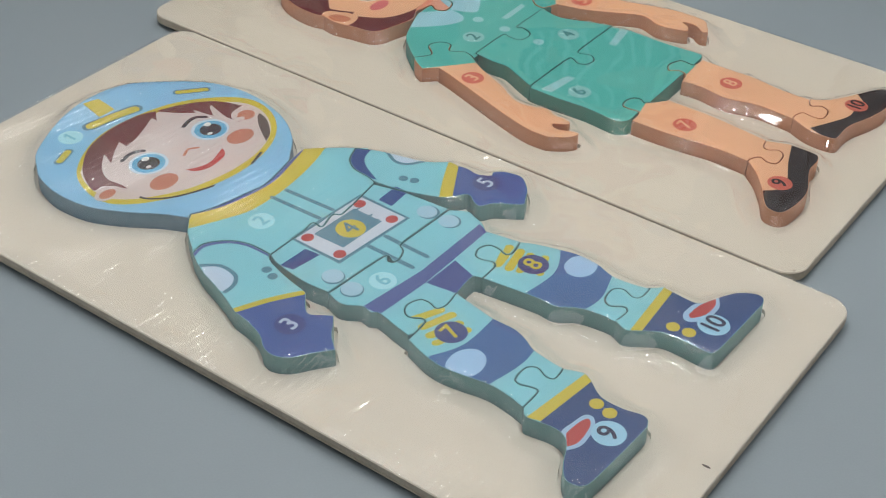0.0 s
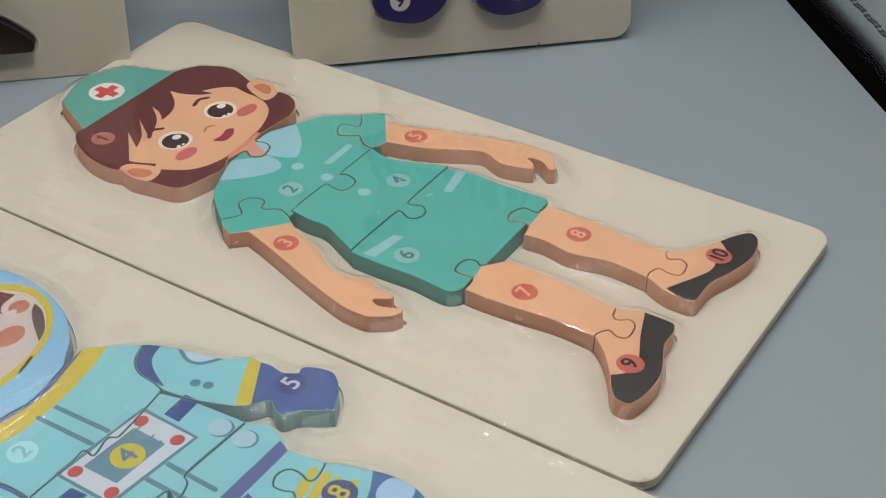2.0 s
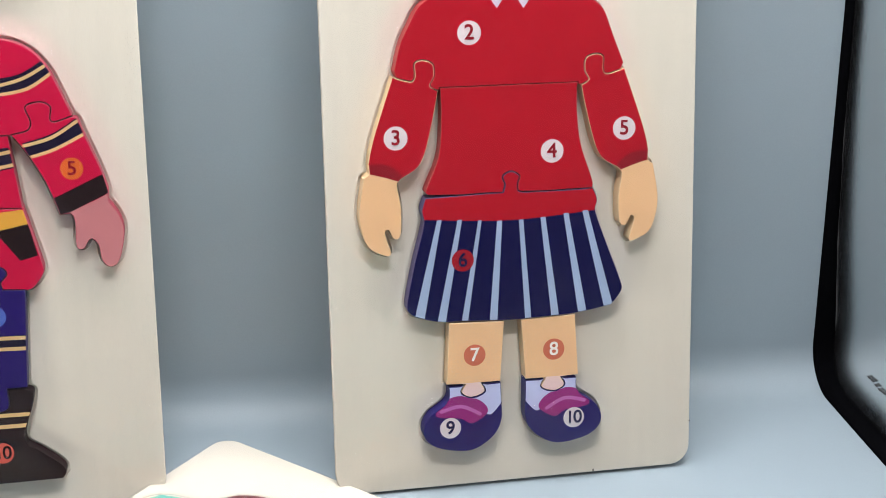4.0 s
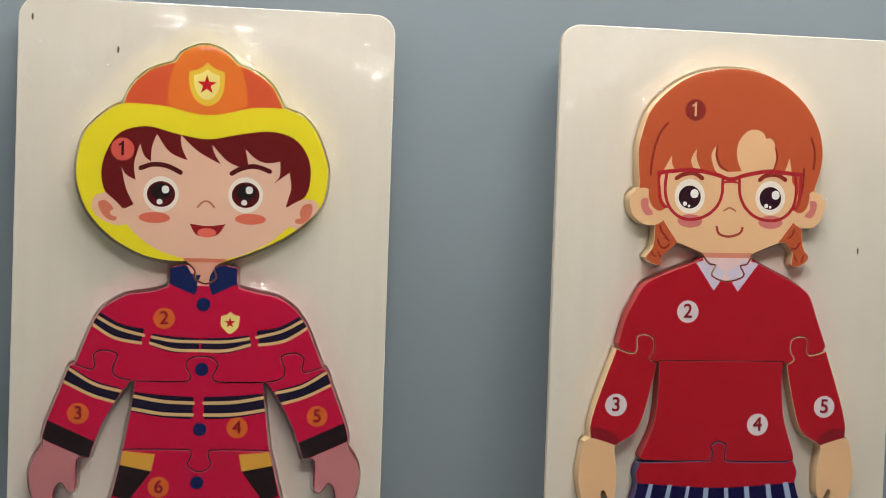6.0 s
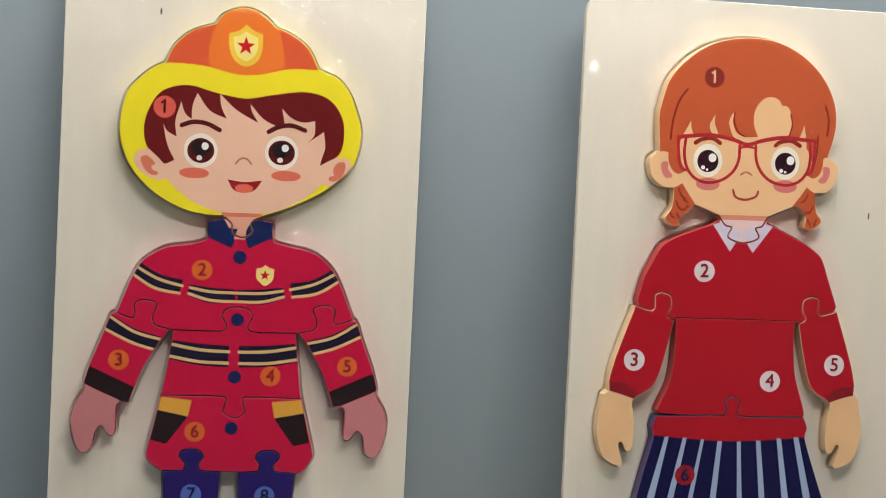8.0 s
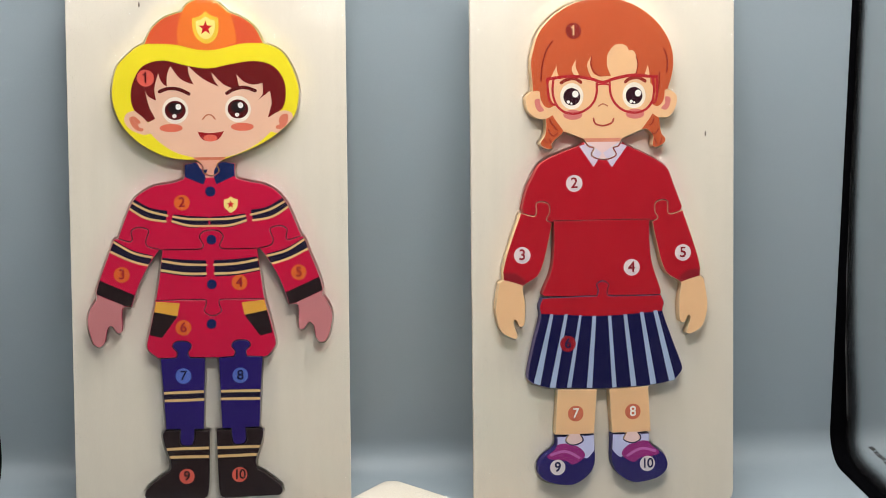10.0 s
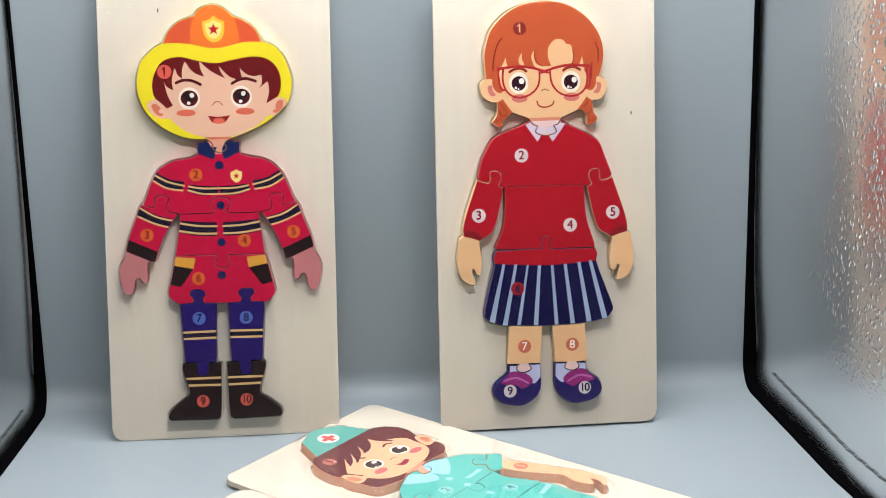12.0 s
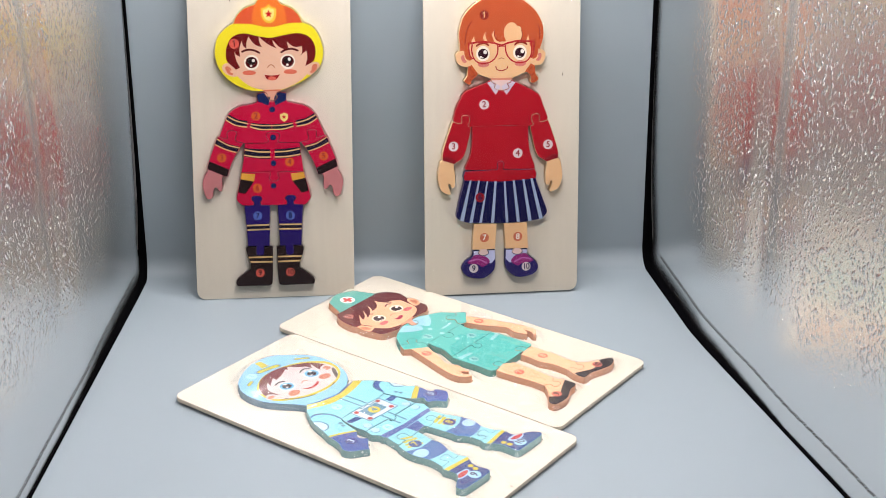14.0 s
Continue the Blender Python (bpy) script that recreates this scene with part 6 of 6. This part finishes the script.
art_a.paint("hair_a", loop([(89.4, 255.8, 1), (84.7, 250.8, 1), (84.6, 253.4), (79.4, 251.1), (71.1, 247.9), (65.5, 247.0, 1), (66.1, 251.2, 1), (60.6, 247.8), (54.5, 243.1, 1), (57.0, 249.4, 1), (50.2, 243.4), (46.7, 236.8), (47.2, 231.1), (46.9, 226.9, 1), (45.1, 230.9), (42.6, 234.7), (38.8, 235.5), (41.8, 243.0), (46.5, 249.2), (55.2, 256.0), (65.1, 259.2), (75.4, 260.0), (84.3, 258.4)]), "hair.b")
art_a.paint("ear_dark", loop([(112.6, 225.6, 1), (111.1, 219.8), (104.9, 212.4), (99.4, 209.5, 1), (106.3, 219.5)]))
art_a.paint("face_a", oval(108.5, 228.2, 5.6, 5.0), "ear.a")
art_a.paint("orange_a", oval(108.5, 227.6, 3.6, 3.2), "ear.a")
art_a.paint("face_a", oval(40.5, 230.2, 5.2, 3.6), "ear.b")
art_a.paint("orange_a", oval(40.3, 230, 3.4, 2.2), "ear.b")
art_a.paint("eye_halo", oval(92.6, 231.1, 7.4, 6.8), "eye.b")
art_a.paint("eye_blue", oval(92.7, 230.9, 6.2, 5.8), "eye.b")
art_a.paint("pupil_a", oval(92.7, 230.9, 4.2, 3.9), "eye.b")
art_a.paint("white", oval(94.5, 234.3, 1.5, 1.3), "eye.b")
art_a.paint("white", oval(90.6, 229.2, 1.2, 0.8), "eye.b")
art_a.paint("eye_halo", oval(62.6, 232.6, 7.4, 6.8), "eye.a")
art_a.paint("eye_blue", oval(62.6, 232.6, 6.2, 5.8), "eye.a")
art_a.paint("pupil_a", oval(62.6, 232.6, 4.2, 3.9), "eye.a")
art_a.paint("white", oval(63.9, 235.6, 1.5, 1.3), "eye.a")
art_a.paint("white", oval(61, 231, 1.2, 0.8), "eye.a")
art_a.paint("pupil_a", ribbon([(88.1, 240.1), (92.1, 241.4), (95.5, 241.0), (98.0, 238.4)], 1.7), "brow.b")
art_a.paint("pupil_a", ribbon([(57.9, 241.2), (61.8, 242.1), (65.1, 241.5), (67.3, 239.9)], 1.7), "brow.a")
art_a.paint("orange_a", oval(96.1, 219.2, 5.8, 4.1), "cheek.b")
art_a.paint("orange_a", oval(57.8, 220.1, 5.8, 4.1), "cheek.a")
art_a.paint("orange_a", ribbon([(74.1, 226.3), (77.1, 227.9), (78.6, 227.8), (81.1, 225.9)], 1.1), "nose")
art_a.paint("red_a", loop([(67.9, 219.4, 1), (75.7, 215.9), (86.1, 218.9, 1), (83.4, 215.1), (75.3, 213.6), (69.6, 215.6)]), "mouth")
art_a.paint("face_a", oval(105.2, 227.3, 1.7, 1.3), "ear.a")
art_a.paint("pupil_a", ribbon([(46.0, 219.7), (46.9, 217.0), (51.9, 211.6), (58.9, 207.7), (66.5, 204.7)], 1.0))
art_a.paint("pupil_a", ribbon([(85.4, 203.7), (88.9, 204.7), (92.6, 205.9)], 1.0))
art_a.paint("yellow_a", loop([(76.2, 281.3, 1), (82.3, 279.5, 1), (80.8, 269, 1), (73.4, 269.3, 1)]))
art_a.paint("slate", ribbon([(66.5, 267.2), (76.9, 265.5), (85.9, 263.1)], 5.6), "vent.a")
art_a.paint("yellow_a", ribbon([(67.1, 267.1), (76.9, 265.5), (85.4, 263.2)], 4.0), "vent.a")
art_a.paint("slate", ribbon([(104.2, 259.3), (112.6, 252.1)], 3.6), "vent.b")
art_a.paint("yellow_a", ribbon([(104.4, 259.1), (112.5, 252.3)], 2.4), "vent.b")
art_a.paint("slate", ribbon([(43.7, 258.3), (50.3, 260.7)], 3.8), "vent.c")
art_a.paint("yellow_a", ribbon([(44.1, 258.4), (49.9, 260.6)], 2.6), "vent.c")
art_a.paint("yellow_a", loop([(104.4, 195.7, 1), (110, 189.9, 1), (98.9, 186.5), (81.4, 183.9), (64.1, 184.3), (53.7, 188.3), (42.7, 193.8, 1), (48.7, 199, 1), (56.4, 195.2), (70.1, 192), (79.8, 190.4), (94.9, 193.4)]), "neck_ring")
art_a.paint("purple", ribbon([(102.8, 195.9), (95.4, 193.9), (80.4, 190.9), (66, 192.8), (56.9, 195.6), (50.3, 199.1)], 2.2), "", "suit_piece")
art_a.paint("slate", ribbon([(80.1, 182.8), (80.9, 162.8)], 1.7), "", "suit_piece")
art_a.paint("slate", ribbon([(73.8, 184), (74.3, 163.1)], 1.7), "", "suit_piece")
art_a.paint("slate", loop([(94.1, 161, 1), (93.4, 138.7, 1), (58.8, 141.5, 1), (59.4, 163.2, 1)]), "buckle")
art_a.paint("white_a", loop([(92.9, 159.7, 1), (92.5, 139.9, 1), (60.2, 142.7, 1), (60.4, 161.8, 1)]), "buckle")
art_a.paint("panel_a", loop([(86.1, 157.3, 1), (85.9, 145.1, 1), (66.4, 146, 1), (66.2, 158.6, 1)]), "buckle")
art_a.paint("slate", ribbon([(70.3, 157.6), (89.3, 155.9)], 0.7), "buckle")
art_a.paint("slate", ribbon([(67.7, 152), (86.9, 150.3)], 0.7), "buckle")
art_a.paint("slate", ribbon([(66.7, 148.7), (86.2, 146.8)], 0.7), "buckle")
art_a.paint("red_a", oval(89.4, 157.5, 2.3, 2.1), "buckle")
art_a.paint("red_a", oval(89.1, 143.2, 2.3, 2.1), "buckle")
art_a.paint("red_a", oval(63.5, 159, 2.3, 2.1), "buckle")
art_a.paint("red_a", oval(63, 144.7, 2.3, 2.1), "buckle")
art_a.paint("navy_a", loop([(95.3, 153.9, 1), (105.5, 154.3, 1), (105, 148.7, 1), (95.1, 148, 1)]))
art_a.paint("navy_a", loop([(45.7, 156.3, 1), (58.2, 155.5, 1), (58.7, 149.6, 1), (47.3, 151.3, 1)]))
art_a.paint("slate", ribbon([(80.1, 138.8), (79.7, 121.3)], 1.8))
art_a.paint("slate", ribbon([(72.3, 139.9), (72.1, 121.6)], 1.8))
art_a.paint("slate", oval(52.3, 138.6, 3.9, 3.9), "button.a")
art_a.paint("button_pale", oval(52.6, 139.1, 3.6, 3.6), "button.a")
art_a.paint("slate", oval(50.9, 129.7, 3.9, 3.9), "button.b")
art_a.paint("button_pale", oval(51.3, 130.2, 3.6, 3.6), "button.b")
art_a.paint("slate", oval(100, 135.7, 3.9, 3.9), "button.c")
art_a.paint("button_pale", oval(100, 136.4, 3.6, 3.6), "button.c")
art_a.paint("slate", oval(100.3, 126.8, 3.9, 3.9), "button.d")
art_a.paint("button_pale", oval(100.2, 127.4, 3.6, 3.6), "button.d")
art_a.paint("purple", loop([(45.7, 121.8, 1), (72.4, 118.2, 1), (105.4, 118.1, 1), (103.8, 113.7, 1), (68.6, 113.3, 1), (46.5, 115.2, 1)]), "belt")
art_a.paint("navy_b", loop([(68.4, 113.1, 1), (83.7, 112.7, 1), (80.3, 102.7, 1), (70, 101.9, 1)]))
art_a.paint("purple", ribbon([(32.9, 182.7), (39.1, 183.4), (45.7, 178.6), (48.7, 171.7), (48.9, 163.2)], 2.6), "", "arm_piece")
art_a.paint("white_b", loop([(30.4, 176), (34.1, 171.2), (33.4, 164.2), (30.1, 161.6), (25.3, 161.1), (25.4, 166.3)]), "patch", "arm_piece")
art_a.paint("slate", ribbon([(30.4, 176.5), (34.3, 171.4), (33.7, 164.4), (29.8, 161.1), (25.2, 160.8)], 1.5), "", "arm_piece")
art_a.paint("slate", oval(42, 158.1, 1.7, 1.7))
art_a.paint("slate", oval(40.5, 154.2, 1.7, 1.7))
art_a.paint("glove", loop([(19.5, 151.7, 1), (30.1, 146.5), (40.5, 139.8, 1), (44.2, 125.6, 1), (22.9, 108.4, 1), (4.2, 130.5, 1), (17.1, 146.7, 1)]), "glove", "arm_piece")
art_a.paint("yellow_a", ribbon([(19.7, 152.4), (30.8, 147.1), (41.1, 140.4)], 2.3), "", "arm_piece")
art_a.paint("navy_a", loop([(116.7, 181.4, 1), (120.1, 175.9, 1), (113.6, 174.4), (109.2, 170.5), (104.8, 162.1, 1), (103.9, 166.7), (105.1, 173.4), (109.1, 178.4)]), "", "arm_piece.1")
art_a.paint("white_b", loop([(122.2, 170.8, 1), (118.4, 164.8), (119.1, 160.2), (122.6, 157), (126.5, 155.6, 1)]), "patch", "arm_piece.1")
art_a.paint("slate", ribbon([(121.5, 170.5), (118.1, 164.5), (118.9, 160), (122.6, 157), (125.3, 155.5)], 1.4), "", "arm_piece.1")
art_a.paint("slate", oval(111.2, 155.2, 1.7, 1.7))
art_a.paint("slate", oval(112.5, 151.2, 1.7, 1.7))
art_a.paint("glove", loop([(131.7, 145.5, 1), (111.4, 133.9, 1), (106.2, 121.3, 1), (120.6, 103, 1), (150, 122.3, 1), (135.1, 144.2, 1)]), "glove", "arm_piece.1")
art_a.paint("yellow_a", loop([(131.3, 149.5, 1), (131.8, 145.4, 1), (111.4, 133.9, 1), (108.4, 137.7, 1), (120.2, 144.2)]), "cuff", "arm_piece.1")
art_a.paint("yellow_a", ribbon([(90.5, 100.4), (100.7, 102.6)], 3.0))
art_a.paint("yellow_a", ribbon([(91.1, 96.3), (101.2, 98.4)], 3.0))
art_a.paint("yellow_a", ribbon([(92.2, 92.8), (101.6, 94.8)], 2.6))
art_a.paint("yellow_a", ribbon([(94.9, 86.8), (103.3, 90.1)], 2.6))
art_a.paint("knee_blue", loop([(111.1, 88.9, 1), (98.8, 83.4), (83.6, 84.9, 1), (75.8, 75.7, 1), (88.1, 65.4, 1), (97, 64.4), (109.1, 67.7, 1), (113.5, 75.5, 1), (114.9, 83.9, 1)]), "knee", "shin_piece")
art_a.paint("pale_a", oval(106.6, 78.3, 6.2, 5.2), "knee", "shin_piece")
art_a.paint("yellow_a", ribbon([(50.1, 105.5), (60.1, 101.4)], 3.0), "", "shin_piece.1")
art_a.paint("yellow_a", ribbon([(49.9, 100.9), (60.3, 97.1)], 3.0))
art_a.paint("yellow_a", ribbon([(48, 96.6), (58.3, 92.8)], 3.0))
art_a.paint("yellow_a", ribbon([(46.2, 93.1), (57.4, 88.9)], 2.6))
art_a.paint("knee_blue", loop([(40.3, 91.1, 1), (51.1, 85.9), (67.2, 85.8, 1), (68.9, 75.4, 1), (63.1, 67.4, 1), (54, 66.9), (40.9, 69.5, 1), (35.5, 71.3, 1), (34.4, 89.3, 1)]), "knee", "shin_piece.1")
art_a.paint("pale_a", oval(44.3, 80.4, 7.4, 5.6), "knee", "shin_piece.1")
art_a.paint("boot_blue", loop([(114.2, 48, 1), (88.9, 45.6, 1), (83.2, 37, 1), (93.6, 17.2, 1), (127.3, 18.8, 1), (138.1, 24.1, 1), (124.4, 41.7, 1)]), "boot", "boot_piece")
art_a.paint("yellow_a", loop([(115.3, 51.5, 1), (114.1, 47.7, 1), (88.7, 45.5, 1), (87.6, 48.7, 1)]), "cuff", "boot_piece")
art_a.paint("pale_a", loop([(120.5, 35.1, 1), (113.6, 38.7), (106.3, 39.8), (103, 38), (103.9, 35), (108.8, 32.3), (115.2, 32)]), "stripe.a", "boot_piece")
art_a.paint("red_a", loop([(118.4, 35, 1), (112.4, 37.5), (106.1, 38.1, 1), (105.2, 36.5), (109.4, 33.8), (115.2, 33.5)]), "stripe.a", "boot_piece")
art_a.paint("yellow_a", oval(97.8, 39.1, 2.3, 2.2), "", "boot_piece")
art_a.paint("yellow_a", oval(98.4, 33.8, 2.3, 2.2), "", "boot_piece")
art_a.paint("boot_blue", loop([(60.7, 46.1, 1), (37.2, 48.9, 1), (23.7, 43.3, 1), (12.8, 28.6, 1), (20.3, 18.7, 1), (58.7, 21, 1), (62.3, 36.6, 1)]), "boot", "boot_piece.1")
art_a.paint("yellow_a", loop([(63.5, 49.2, 1), (60.9, 45.8, 1), (37, 48.8, 1), (35.9, 53, 1)]), "cuff", "boot_piece.1")
art_a.paint("pale_a", loop([(47, 40.1), (41.9, 41.2), (36.7, 41.8), (30.2, 38, 1), (35.3, 34.3), (43.5, 34.9), (47.6, 37.4)]), "stripe.b", "boot_piece.1")
art_a.paint("red_a", loop([(45.8, 39), (41.9, 40), (37.2, 40.3, 1), (32.2, 37.7, 1), (36.4, 35.6), (43.4, 36.2), (46.1, 37.8)]), "stripe.b", "boot_piece.1")
art_a.paint("yellow_a", oval(53.1, 39.8, 2.3, 2.2), "", "boot_piece.1")
art_a.paint("yellow_a", oval(52.1, 34.7, 2.3, 2.2), "", "boot_piece.1")
art_a.number("pale_disc", "aqua_mid", "1", 57.2, 267.1, 4.6)
art_a.number("pale_disc", "aqua_mid", "2", 61, 177.4, 4.6)
art_a.number("yellow_a", "slate", "4", 76.3, 150.9, 5.2)
art_a.number("pale_disc", "aqua_mid", "6", 60.7, 124.9, 4.6)
art_a.number("navy_disc", "white_b", "3", 25.8, 134.1, 5.0)
art_a.number("navy_disc", "white_b", "5", 127, 130.4, 5.0)
art_a.number("navy_disc", "yellow_a", "7", 53.3, 92.4, 5.2)
art_a.number("navy_disc", "yellow_a", "8", 97.8, 91.2, 5.2)
art_a.number("pale_disc2", "navy_dark", "9", 44.7, 30.6, 5.2)
art_a.number("pale_disc2", "navy_dark", "10", 106.5, 29.4, 5.2)


art_n.shift(4.0)
art_a.shift(0.4)
build_puzzle(art_f, BOARD_F, "upright wooden figure puzzle with red-coated firefighter, leaning on backdrop", 1.3, FILM_TAUT, [(38.7, 282.8, 0.45, 1.5), (5.1, 294.3, 0.45, 1.5)])
build_puzzle(art_g, BOARD_G, "upright wooden figure puzzle with red jumper and striped skirt", 5.1, FILM_TAUT, [(133.6, 211.9, 0.45, 1.5), (108.0, 0.5, 0.35, 0.6), (150.3, 18.6, 0.3, 0.4)])
build_puzzle(art_n, BOARD_N, "flat wooden figure puzzle with teal nurse uniform, lying on table", 9.7, FILM_NURSE, [])
build_puzzle(art_a, BOARD_A, "flat wooden figure puzzle with pale blue space suit, lying on table", 14.2, FILM_SPACE, [(55.7, 4.2, 0.45, 1.5)])
